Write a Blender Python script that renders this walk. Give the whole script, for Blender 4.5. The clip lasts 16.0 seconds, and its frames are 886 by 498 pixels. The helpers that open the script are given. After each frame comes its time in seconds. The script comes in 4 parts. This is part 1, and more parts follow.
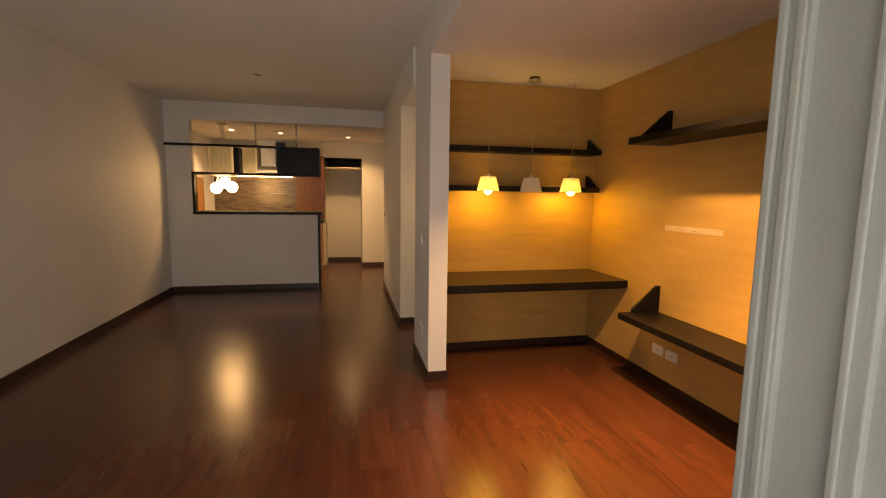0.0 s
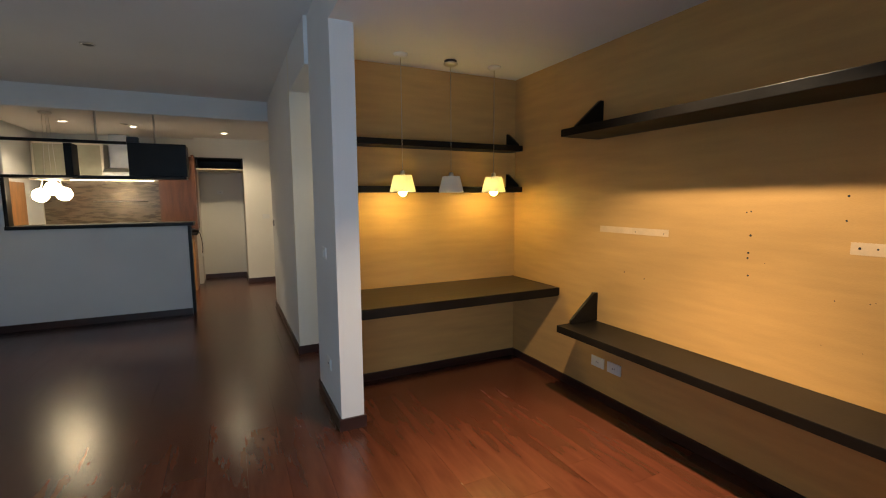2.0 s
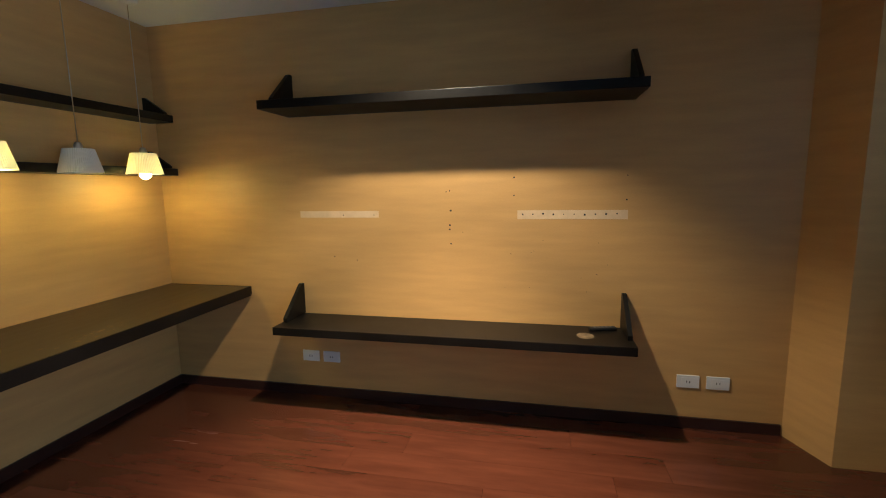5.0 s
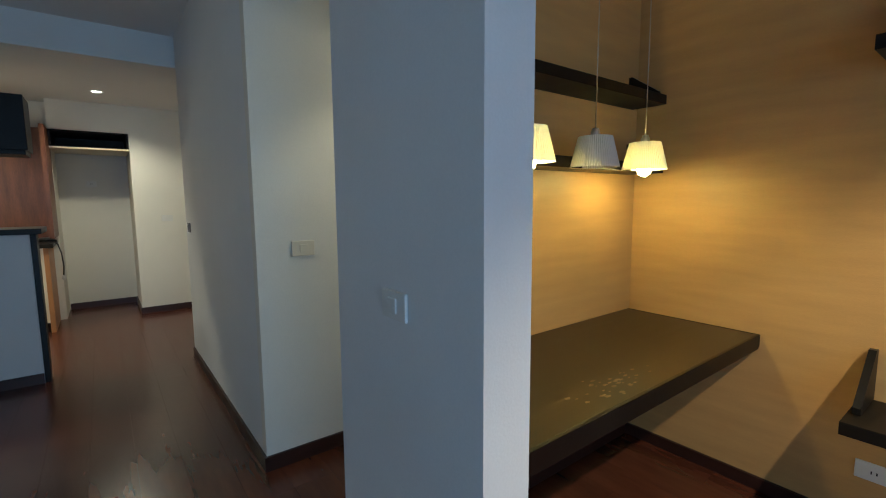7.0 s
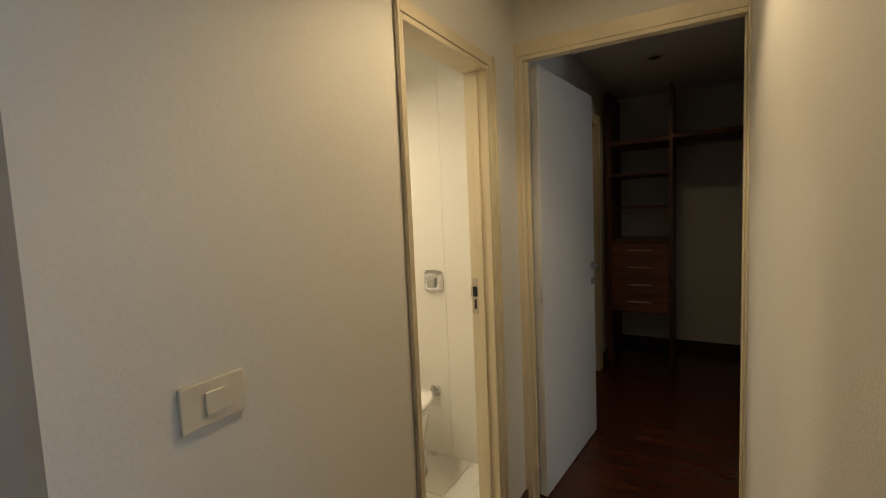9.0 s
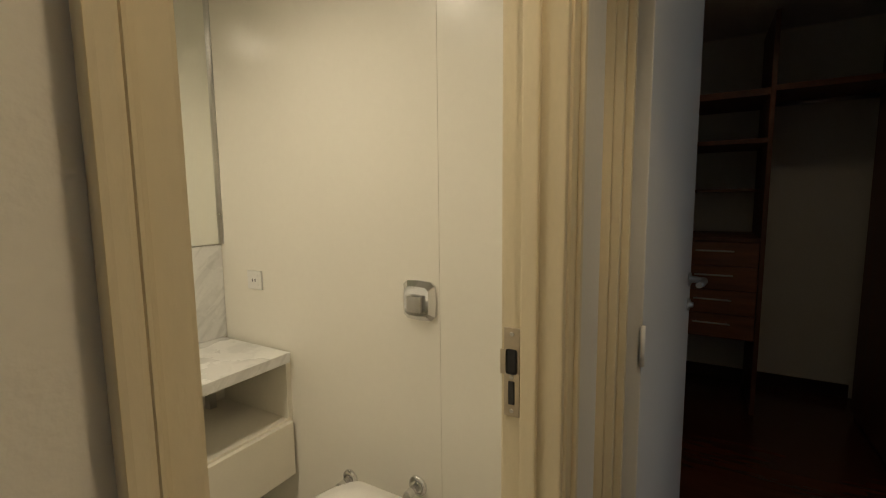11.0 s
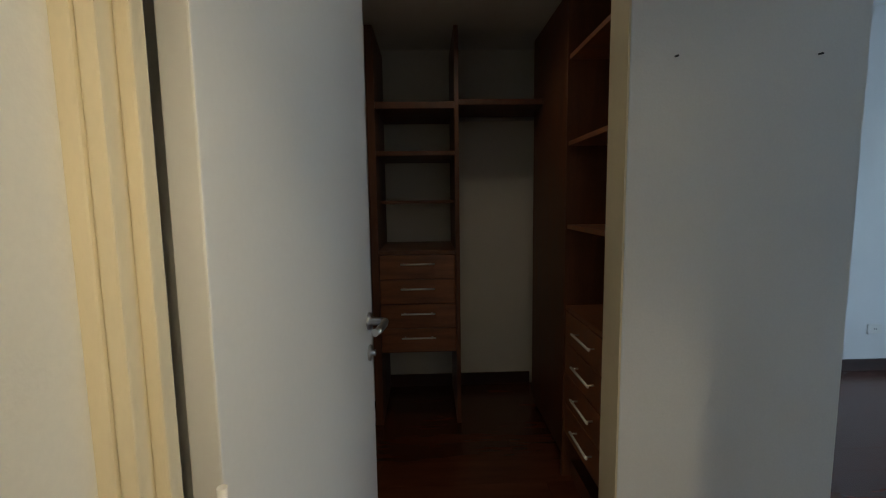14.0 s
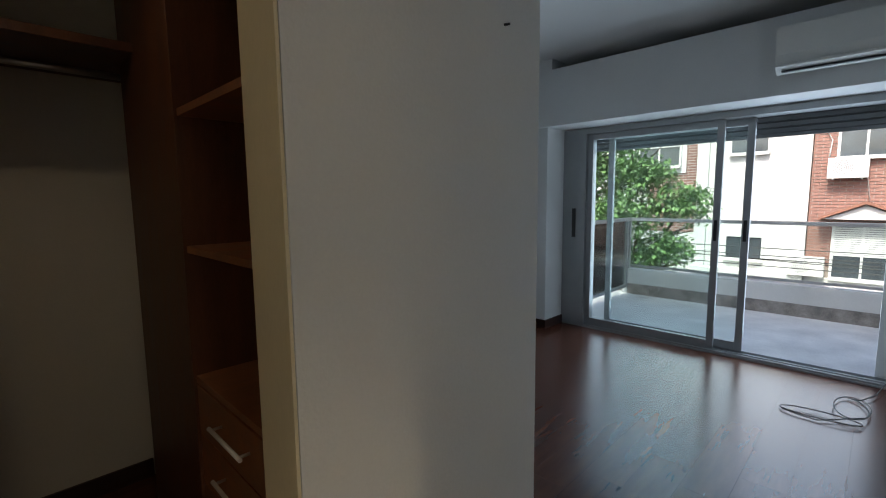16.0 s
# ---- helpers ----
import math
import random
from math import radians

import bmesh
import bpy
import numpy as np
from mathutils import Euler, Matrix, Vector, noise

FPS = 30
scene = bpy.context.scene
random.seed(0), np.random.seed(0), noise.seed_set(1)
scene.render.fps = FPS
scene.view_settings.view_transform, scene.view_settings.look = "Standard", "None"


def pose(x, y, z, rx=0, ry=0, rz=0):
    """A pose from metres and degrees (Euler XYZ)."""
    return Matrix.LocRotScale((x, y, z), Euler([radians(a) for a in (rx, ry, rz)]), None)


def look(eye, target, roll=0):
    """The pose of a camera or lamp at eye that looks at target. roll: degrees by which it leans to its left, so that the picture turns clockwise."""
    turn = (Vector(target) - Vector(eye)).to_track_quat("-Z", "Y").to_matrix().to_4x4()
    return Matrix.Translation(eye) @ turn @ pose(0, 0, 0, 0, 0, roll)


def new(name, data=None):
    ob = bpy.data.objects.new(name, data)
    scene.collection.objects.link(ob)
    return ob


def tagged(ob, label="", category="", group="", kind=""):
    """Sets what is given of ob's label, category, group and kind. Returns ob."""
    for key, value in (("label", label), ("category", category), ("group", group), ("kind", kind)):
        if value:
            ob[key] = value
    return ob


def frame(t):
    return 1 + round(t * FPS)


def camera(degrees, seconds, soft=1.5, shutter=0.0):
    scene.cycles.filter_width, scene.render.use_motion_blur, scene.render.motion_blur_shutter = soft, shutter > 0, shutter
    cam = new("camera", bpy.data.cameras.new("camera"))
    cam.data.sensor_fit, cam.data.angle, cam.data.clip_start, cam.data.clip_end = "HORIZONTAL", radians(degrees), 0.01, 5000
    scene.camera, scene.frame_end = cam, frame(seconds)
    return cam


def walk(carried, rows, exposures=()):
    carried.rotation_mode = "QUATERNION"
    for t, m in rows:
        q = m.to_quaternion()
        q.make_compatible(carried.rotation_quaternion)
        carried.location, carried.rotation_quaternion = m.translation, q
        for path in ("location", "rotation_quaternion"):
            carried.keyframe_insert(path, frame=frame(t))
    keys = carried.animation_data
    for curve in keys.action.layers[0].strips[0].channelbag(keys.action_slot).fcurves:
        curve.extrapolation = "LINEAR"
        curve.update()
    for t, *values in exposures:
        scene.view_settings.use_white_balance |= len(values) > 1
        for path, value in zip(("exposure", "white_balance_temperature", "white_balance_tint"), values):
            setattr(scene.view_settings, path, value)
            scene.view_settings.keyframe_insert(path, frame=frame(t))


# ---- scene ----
cam = camera(89.6, 16.0, soft=1.1)
PATH = [
    (0, (1.041, 0.756, 1.404), (1.466, 2.696, 1.168), 0.8),
    (0.5, (1.071, 0.9, 1.399), (1.341, 2.868, 1.169), -0.2),
    (1, (1.044, 1.057, 1.405), (1.439, 3.005, 1.181), -0.8),
    (1.5, (1.044, 1.211, 1.405), (1.648, 3.104, 1.177), -0.8),
    (2, (1.082, 1.37, 1.398), (1.944, 3.161, 1.177), -0.4),
    (2.5, (1.152, 1.534, 1.380), (2.396, 3.083, 1.171), -0.2),
    (3, (1.061, 1.769, 1.342), (2.672, 2.94, 1.154), -0.2),
    (3.2, (1.061, 1.826, 1.336), (2.768, 2.858, 1.142), -0.4),
    (5.3, (0.762, 2.249, 1.357), (2.7, 2.658, 1.076), -0.9),
    (5.5, (0.822, 2.329, 1.352), (2.719, 2.897, 1.071), -0.7),
    (6, (0.93, 2.558, 1.309), (2.63, 3.582, 1.057), -0.6),
    (6.5, (0.992, 2.904, 1.314), (2.434, 4.268, 1.074), -0.5),
    (7, (1.05, 3.324, 1.328), (2.256, 4.904, 1.108), -0.4),
    (7.5, (1.092, 3.764, 1.345), (2.138, 5.456, 1.136), -0.7),
    (8, (1.133, 4.188, 1.361), (2.281, 5.815, 1.179), -1.7),
    (8.5, (1.235, 4.537, 1.363), (2.700, 5.892, 1.213), -2.8),
    (9, (1.407, 4.793, 1.39), (3.129, 5.796, 1.223), -2.5),
    (11.5, (2.42, 5.36, 1.294), (4.123, 6.382, 1.054), 0.2),
    (12, (2.418, 5.368, 1.275), (3.959, 6.617, 1.02), 0.5),
    (12.5, (2.416, 5.333, 1.28), (4.063, 6.444, 1.043), 0.2),
    (13, (2.479, 5.265, 1.307), (4.302, 6.059, 1.098), -0.2),
    (13.5, (2.675, 5.265, 1.305), (4.637, 5.61, 1.124), -0.4),
    (14, (2.894, 5.185, 1.365), (4.881, 5.118, 1.146), -0.8),
    (14.5, (3.108, 5.133, 1.352), (5.026, 4.604, 1.144), -0.7),
    (15, (3.282, 5.053, 1.361), (5.005, 4.059, 1.15), -1.0),
    (15.5, (3.4, 5.002, 1.362), (4.9, 3.697, 1.148), -0.8),
    (16, (3.544, 4.924, 1.37), (4.938, 3.508, 1.144), -0.6),
]
EXPOSURE = [(0, 0.95, 14000, 29), (0.8, 0.9, 8000, 15), (1.5, 0.8, 6500, 10), (3.2, 0.78, 6000, 7), (5.3, 0.68, 5350, 2), (6.0, 0.7, 5300, 1), (7.0, 0.8, 5200, 0), (8.0, 0.9, 6000, 6), (9.0, 0.7, 6900, 13),
            (11.3, 0.15, 6500, 11), (12.8, 0.05, 6300, 9), (13.5, 0.65, 6300, 9), (14.0, 1.5, 6000, 7), (14.5, 2.05, 6700, 12), (15.0, 2.15, 5900, 6), (15.5, 1.75, 6300, 8), (16, 1.35, 6600, 11)]
SKY = 0.15
NOOK_SPOT, KITCHEN, CORRIDOR, BATH = 88, 34, 12, 24
LIVING_SKY, BED_SKY = 24, 13
BULB, GLOBE = 85, 18
walk(cam, [(t, look(eye, target, roll)) for t, eye, target, roll in PATH], EXPOSURE)

# ---- world and lights ----
world = bpy.data.worlds.new("world")
scene.world = world
world.use_nodes = True
wn = world.node_tree
sky = wn.nodes.new("ShaderNodeTexSky")
sky.sky_type = "NISHITA"
sky.sun_disc = False
sky.sun_elevation, sky.sun_rotation = radians(50), radians(0)
sky.air_density, sky.dust_density = 1.0, 3.0
wn.links.new(sky.outputs[0], wn.nodes["Background"].inputs[0])
wn.nodes["Background"].inputs[1].default_value = SKY


def lamp(name, kind, m, power, color, **more):
    data = bpy.data.lights.new(name, kind)
    data.energy, data.color = power, color
    if "radius" in more:
        data.shadow_soft_size = more["radius"]
    if "angle" in more:
        data.spot_size, data.spot_blend = radians(more["angle"]), more.get("blend", 0.4)
    ob = new(name, data)
    ob.matrix_world = m
    return ob


sun = lamp("sun", "SUN", look((0, 0, 20), (0, -10, 8)), 2.4, (1, 0.96, 0.9))
sun.data.angle = radians(12)

WARM = (1.0, 0.62, 0.24)
SOFTWARM = (1.0, 0.80, 0.52)
DOWN = lambda x, y, z: look((x, y, z), (x, y + 0.001, 0))
lamp("nook_spot", "SPOT", DOWN(2.51, 2.66, 2.365), NOOK_SPOT, (1.0, 0.76, 0.50), radius=0.03, angle=114, blend=0.5)
lamp("nook_spot_core", "SPOT", DOWN(2.51, 2.66, 2.364), NOOK_SPOT * 3.4, (1.0, 0.70, 0.42), radius=0.03, angle=72, blend=1.0)
lamp("kitchen_spot_a", "SPOT", DOWN(1.10, 8.965, 2.385), KITCHEN, SOFTWARM, radius=0.04, angle=140, blend=0.6)
lamp("kitchen_spot_b", "SPOT", DOWN(0.0, 8.75, 2.385), KITCHEN, SOFTWARM, radius=0.04, angle=140, blend=0.6)
lamp("kitchen_spot_c", "SPOT", DOWN(-0.72, 8.6, 2.385), KITCHEN, SOFTWARM, radius=0.04, angle=140, blend=0.6)
lamp("corridor_spot", "SPOT", DOWN(2.5, 5.0, 2.305), CORRIDOR, SOFTWARM, radius=0.03, angle=118, blend=0.45)
lamp("corridor_spot_spill", "SPOT", DOWN(2.5, 5.0, 2.304), CORRIDOR * 0.25, SOFTWARM, radius=0.12, angle=172, blend=0.1)
lamp("wardrobe_spot", "SPOT", DOWN(4.9, 5.06, 2.37), 1.8, SOFTWARM, radius=0.04, angle=150, blend=0.6)
lamp("bath_spot", "SPOT", DOWN(2.75, 6.35, 2.30), BATH, (1.0, 0.87, 0.66), radius=0.08, angle=156, blend=0.7)
lamp("bath_spot_b", "SPOT", DOWN(2.2, 6.35, 2.30), BATH * 0.7, (1.0, 0.87, 0.66), radius=0.08, angle=156, blend=0.7)
# sky light through the openings of the two facades
for nm, x0, x1, power in (("window_sky_living", -1.1, 1.7, LIVING_SKY), ("window_sky_bedroom", 3.5, 5.75, BED_SKY)):
    ob = lamp(nm, "AREA", look(((x0 + x1) / 2, 0.36, 1.05), ((x0 + x1) / 2, 3, 1.9 if x0 < 0 else 0.95)), power, (0.46, 0.71, 1.0) if x0 < 0 else (0.62, 0.80, 1.0))
    ob.data.shape, ob.data.size, ob.data.size_y = "RECTANGLE", x1 - x0, 1.75

# ---- materials ----


def material(name, color, rough=0.5, metal=0.0, vary=0.12, scale=6.0, stretch=(1, 1, 1), bump=0.15, fine=90.0, spec=0.5,
             dark=None, random_hue=0.0, coat=0.0, rough_vary=0.12):
    """A surface with two sizes of variation in colour, gloss and relief."""
    m = bpy.data.materials.new(name)
    m.use_nodes = True
    t = m.node_tree
    n, l = t.nodes, t.links
    b = n["Principled BSDF"]
    b.inputs["Metallic"].default_value = metal
    b.inputs["Specular IOR Level"].default_value = spec
    b.inputs["Coat Weight"].default_value = coat
    b.inputs["Coat Roughness"].default_value = 0.15
    co = n.new("ShaderNodeTexCoord")
    mp = n.new("ShaderNodeMapping")
    mp.inputs["Scale"].default_value = stretch
    info = n.new("ShaderNodeObjectInfo")
    off = n.new("ShaderNodeMath")
    off.operation = "MULTIPLY"
    off.inputs[1].default_value = 37.0 if random_hue else 0.0
    l.new(info.outputs["Random"], off.inputs[0])
    l.new(off.outputs[0], mp.inputs["Location"])
    l.new(co.outputs["Object"], mp.inputs["Vector"])
    big, small = n.new("ShaderNodeTexNoise"), n.new("ShaderNodeTexNoise")
    big.inputs["Scale"].default_value, big.inputs["Detail"].default_value = scale, 5
    small.inputs["Scale"].default_value, small.inputs["Detail"].default_value = fine, 3
    l.new(mp.outputs[0], big.inputs["Vector"])
    l.new(mp.outputs[0], small.inputs["Vector"])
    add = n.new("ShaderNodeMath")
    add.operation = "MULTIPLY_ADD"
    add.inputs[1].default_value = 0.35
    l.new(small.outputs[0], add.inputs[0])
    l.new(big.outputs[0], add.inputs[2])
    if random_hue:
        shift = n.new("ShaderNodeMath")
        shift.operation = "MULTIPLY_ADD"
        shift.inputs[1].default_value = random_hue
        l.new(info.outputs["Random"], shift.inputs[0])
        l.new(add.outputs[0], shift.inputs[2])
        add = shift
    ramp = n.new("ShaderNodeValToRGB")
    e = ramp.color_ramp.elements
    low = dark or tuple(c * (1 - vary * 2) for c in color)
    e[0].position, e[0].color = 0.38, (*low, 1)
    e[1].position, e[1].color = 0.95 + random_hue * 0.6, (*[min(1, c * (1 + vary)) for c in color], 1)
    l.new(add.outputs[0], ramp.inputs[0])
    l.new(ramp.outputs[0], b.inputs["Base Color"])
    rr = n.new("ShaderNodeMapRange")
    rr.inputs["To Min"].default_value = max(0.02, rough - rough_vary)
    rr.inputs["To Max"].default_value = min(1, rough + rough_vary)
    l.new(big.outputs[0], rr.inputs["Value"])
    l.new(rr.outputs[0], b.inputs["Roughness"])
    if bump:
        bp = n.new("ShaderNodeBump")
        bp.inputs["Strength"].default_value, bp.inputs["Distance"].default_value = bump, 0.004
        l.new(small.outputs[0], bp.inputs["Height"])
        l.new(bp.outputs[0], b.inputs["Normal"])
    return m


def glow(name, color, strength):
    m = bpy.data.materials.new(name)
    m.use_nodes = True
    b = m.node_tree.nodes["Principled BSDF"]
    b.inputs["Base Color"].default_value = (*color, 1)
    b.inputs["Emission Color"].default_value = (*color, 1)
    b.inputs["Emission Strength"].default_value = strength
    return m


def glass(name, tint=(0.93, 0.97, 0.96), rough=0.0):
    m = bpy.data.materials.new(name)
    m.use_nodes = True
    n, l = m.node_tree.nodes, m.node_tree.links
    n.remove(n["Principled BSDF"])
    tr, gl, mx, fr = (n.new("ShaderNodeBsdfTransparent"), n.new("ShaderNodeBsdfGlossy"), n.new("ShaderNodeMixShader"), n.new("ShaderNodeFresnel"))
    tr.inputs[0].default_value = (*tint, 1)
    gl.inputs["Roughness"].default_value = rough
    fr.inputs[0].default_value = 1.45
    l.new(fr.outputs[0], mx.inputs[0])
    l.new(tr.outputs[0], mx.inputs[1])
    l.new(gl.outputs[0], mx.inputs[2])
    l.new(mx.outputs[0], n["Material Output"].inputs[0])
    return m


def shade_cloth(name, color):
    m = bpy.data.materials.new(name)
    m.use_nodes = True
    n, l = m.node_tree.nodes, m.node_tree.links
    b = n["Principled BSDF"]
    b.inputs["Base Color"].default_value = (*color, 1)
    b.inputs["Roughness"].default_value = 0.8
    tl, mx = n.new("ShaderNodeBsdfTranslucent"), n.new("ShaderNodeMixShader")
    tl.inputs[0].default_value = (*color, 1)
    mx.inputs[0].default_value = 0.35
    l.new(b.outputs[0], mx.inputs[1])
    l.new(tl.outputs[0], mx.inputs[2])
    l.new(mx.outputs[0], n["Material Output"].inputs[0])
    return m


def marble(name):
    m = material(name, (0.74, 0.74, 0.71), 0.28, vary=0.06, scale=3, bump=0.02)
    n, l = m.node_tree.nodes, m.node_tree.links
    b = n["Principled BSDF"]
    co, mp, no, ra, mix = (n.new("ShaderNodeTexCoord"), n.new("ShaderNodeMapping"), n.new("ShaderNodeTexNoise"), n.new("ShaderNodeValToRGB"), n.new("ShaderNodeMixRGB"))
    turn = n.new("ShaderNodeMapping")
    turn.inputs["Rotation"].default_value = (0.3, 0.75, 0.35)
    mp.inputs["Scale"].default_value = (3, 8, 15)
    no.inputs["Scale"].default_value, no.inputs["Detail"].default_value, no.inputs["Distortion"].default_value = 1.3, 11, 0.7
    ra.color_ramp.elements[0].position, ra.color_ramp.elements[0].color = 0.36, (0.42, 0.43, 0.42, 1)
    ra.color_ramp.elements[1].position, ra.color_ramp.elements[1].color = 0.50, (1, 1, 1, 1)
    old = b.inputs["Base Color"].links[0].from_socket
    mix.blend_type = "MULTIPLY"
    mix.inputs[0].default_value = 0.32
    l.new(co.outputs["Object"], turn.inputs[0])
    l.new(turn.outputs[0], mp.inputs[0])
    l.new(mp.outputs[0], no.inputs["Vector"])
    l.new(no.outputs[0], ra.inputs[0])
    l.new(old, mix.inputs[1])
    l.new(ra.outputs[0], mix.inputs[2])
    l.new(mix.outputs[0], b.inputs["Base Color"])
    return m


M_WHITE = material("wall_paint", (0.72, 0.72, 0.71), 0.6, vary=0.045, scale=1.3, bump=0.14, fine=140, spec=0.3)
M_CREAMWALL = material("cream_wall_paint", (0.74, 0.71, 0.63), 0.6, vary=0.045, scale=1.3, bump=0.14, fine=140, spec=0.3)
M_CEIL = material("ceiling_paint", (0.74, 0.73, 0.71), 0.8, vary=0.03, scale=1.1, bump=0.08, fine=120, spec=0.2)
M_VENEER = material("straw_wallcovering", (0.56, 0.330, 0.115), 0.42, vary=0.07, scale=2.2, stretch=(1.2, 1.2, 9), bump=0.2, fine=60, spec=0.35)
M_PLANK = material("red_brown_laminate", (0.075, 0.023, 0.0115), 0.25, vary=0.30, scale=1.9, stretch=(6, 0.9, 6), bump=0.0, fine=7, dark=(0.040, 0.012, 0.006), random_hue=0.20, rough_vary=0.05)
M_SUB = material("floor_joint", (0.05, 0.018, 0.010), 0.6, bump=0)
M_BASE = material("red_brown_baseboard", (0.036, 0.013, 0.009), 0.4, vary=0.2, scale=4, stretch=(1, 1, 8), bump=0.05)
M_DARK = material("black_brown_lacquer", (0.0085, 0.0070, 0.0055), 0.42, spec=0.22, vary=0.35, scale=3, stretch=(1, 1, 1), bump=0.06, fine=70)
M_DESK = material("worn_dark_desktop", (0.020, 0.015, 0.009), 0.30, spec=0.38, vary=0.25, scale=3, stretch=(1, 8, 1), bump=0.012, fine=60, rough_vary=0.05)
M_SCUFF = material("scuffed_wood", (0.20, 0.145, 0.080), 0.5, vary=0.4, scale=30, bump=0.2)
M_CREAM = material("cream_door_paint", (0.70, 0.61, 0.42), 0.42, vary=0.05, scale=2, stretch=(3, 3, 1), bump=0.12, fine=60)
M_LEAF = material("white_door_paint", (0.70, 0.69, 0.66), 0.4, vary=0.03, scale=1.5, bump=0.08, fine=80)
M_CLOSET = material("walnut_melamine", (0.125, 0.047, 0.022), 0.42, vary=0.3, scale=3, stretch=(6, 6, 1), bump=0.06, fine=30, dark=(0.06, 0.022, 0.011))
M_DRAWER = material("walnut_drawer_front", (0.25, 0.095, 0.042), 0.4, vary=0.25, scale=3, stretch=(6, 1, 9), bump=0.06, fine=30)
M_CHROME = material("chrome", (0.78, 0.78, 0.78), 0.06, metal=1, vary=0.03, bump=0, rough_vary=0.05)
M_STEEL = material("brushed_steel", (0.60, 0.59, 0.57), 0.32, metal=1, vary=0.08, bump=0.03)
M_BRASS = material("nickel_plate", (0.55, 0.48, 0.38), 0.4, metal=1, vary=0.1, bump=0.03)
M_ALU = material("grey_aluminium", (0.38, 0.39, 0.39), 0.45, metal=0.6, vary=0.06, bump=0.03)
M_SHUT = material("grey_roller_slats", (0.16, 0.165, 0.17), 0.55, vary=0.1, bump=0.04)
M_PLASTIC = material("white_plastic", (0.72, 0.71, 0.67), 0.35, vary=0.03, bump=0.02)
M_IVORY = material("ivory_plastic", (0.66, 0.60, 0.47), 0.4, vary=0.04, bump=0.02)
M_SAGE = material("grey_green_door_paint", (0.36, 0.385, 0.35), 0.45, vary=0.08, scale=3, stretch=(3, 3, 1), bump=0.15, fine=50)
M_HANDLE = material("matt_steel_handle", (0.78, 0.77, 0.74), 0.42, metal=0.35, vary=0.04, bump=0)
M_BLACK = material("black_plastic", (0.015, 0.015, 0.015), 0.45, vary=0.2, bump=0.02)
M_BATH = material("glossy_wall_tile", (0.80, 0.77, 0.68), 0.25, vary=0.02, scale=1, bump=0.02, fine=40)
M_GROUT = material("tile_grout", (0.62, 0.58, 0.50), 0.8, bump=0.1)
M_BFLOOR = material("white_floor_tile", (0.74, 0.72, 0.66), 0.3, vary=0.04, bump=0.02)
M_LACQ = material("cream_lacquer_front", (0.74, 0.70, 0.60), 0.35, vary=0.03, bump=0.02)
M_CERAMIC = material("white_ceramic", (0.80, 0.79, 0.75), 0.12, vary=0.02, bump=0, rough_vary=0.04)
M_MARBLE = marble("veined_marble")
M_MIRROR = material("mirror_silver", (0.90, 0.92, 0.89), 0.02, metal=1, vary=0.0, bump=0, rough_vary=0.0)
M_GLASS = glass("clear_glass")
M_TINT = glass("balcony_glass", (0.92, 0.97, 0.96))
M_BALC = material("balcony_screed", (0.70, 0.68, 0.64), 0.75, vary=0.14, scale=3, bump=0.3, fine=60)
M_PARA = material("white_render", (0.66, 0.66, 0.63), 0.85, vary=0.06, scale=2, bump=0.3, fine=60)
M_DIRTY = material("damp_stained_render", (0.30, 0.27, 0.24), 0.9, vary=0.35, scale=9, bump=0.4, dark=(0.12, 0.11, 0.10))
M_BRICK = material("red_brick", (0.28, 0.150, 0.118), 0.85, vary=0.18, scale=9, bump=0.3, random_hue=0.15)
M_MORTAR = material("mortar", (0.36, 0.30, 0.26), 0.9, bump=0.2)
M_RENDER = material("weathered_white_facade", (0.66, 0.65, 0.62), 0.85, vary=0.14, scale=0.8, bump=0.2, fine=30)
M_ASPH = material("asphalt", (0.05, 0.05, 0.052), 0.9, vary=0.15, scale=2, bump=0.4)
M_LEAFG = material("green_leaf", (0.13, 0.25, 0.075), 0.5, vary=0.4, scale=3, bump=0.05, random_hue=0.1)
M_BARK = material("bark", (0.12, 0.09, 0.065), 0.9, vary=0.3, scale=12, bump=0.6)
M_TERRA = material("roof_tile", (0.28, 0.13, 0.085), 0.8, vary=0.2, bump=0.3)
M_DGLASS = material("dark_window_glass", (0.06, 0.075, 0.085), 0.08, vary=0.3, scale=1.2, bump=0, spec=0.8)
M_SPLASH = material("dark_steel_splashback", (0.16, 0.125, 0.09), 0.28, metal=0.5, vary=0.2, stretch=(1, 1, 6), bump=0.03)
M_ORANGE = material("honey_wood_panel", (0.42, 0.20, 0.075), 0.4, vary=0.2, scale=3, stretch=(6, 6, 1), bump=0.06)
M_FROST = material("frosted_cabinet_glass", (0.46, 0.46, 0.36), 0.2, vary=0.08, bump=0)
M_SHADE = shade_cloth("pleated_ivory_cloth", (0.80, 0.77, 0.69))
M_BULB = glow("warm_bulb", (1.0, 0.73, 0.20), BULB)
M_GLOBE = glow("opal_globe", (1.0, 0.80, 0.50), GLOBE)
M_TUBE = glow("cabinet_light", (1.0, 0.82, 0.55), 7)
M_SPOT = glow("downlight_lens", (1.0, 0.86, 0.62), 14)
M_STRIP = material("bare_paint_patch", (0.68, 0.50, 0.30), 0.6, vary=0.08, scale=14, bump=0.15)

# ---- building helpers ----


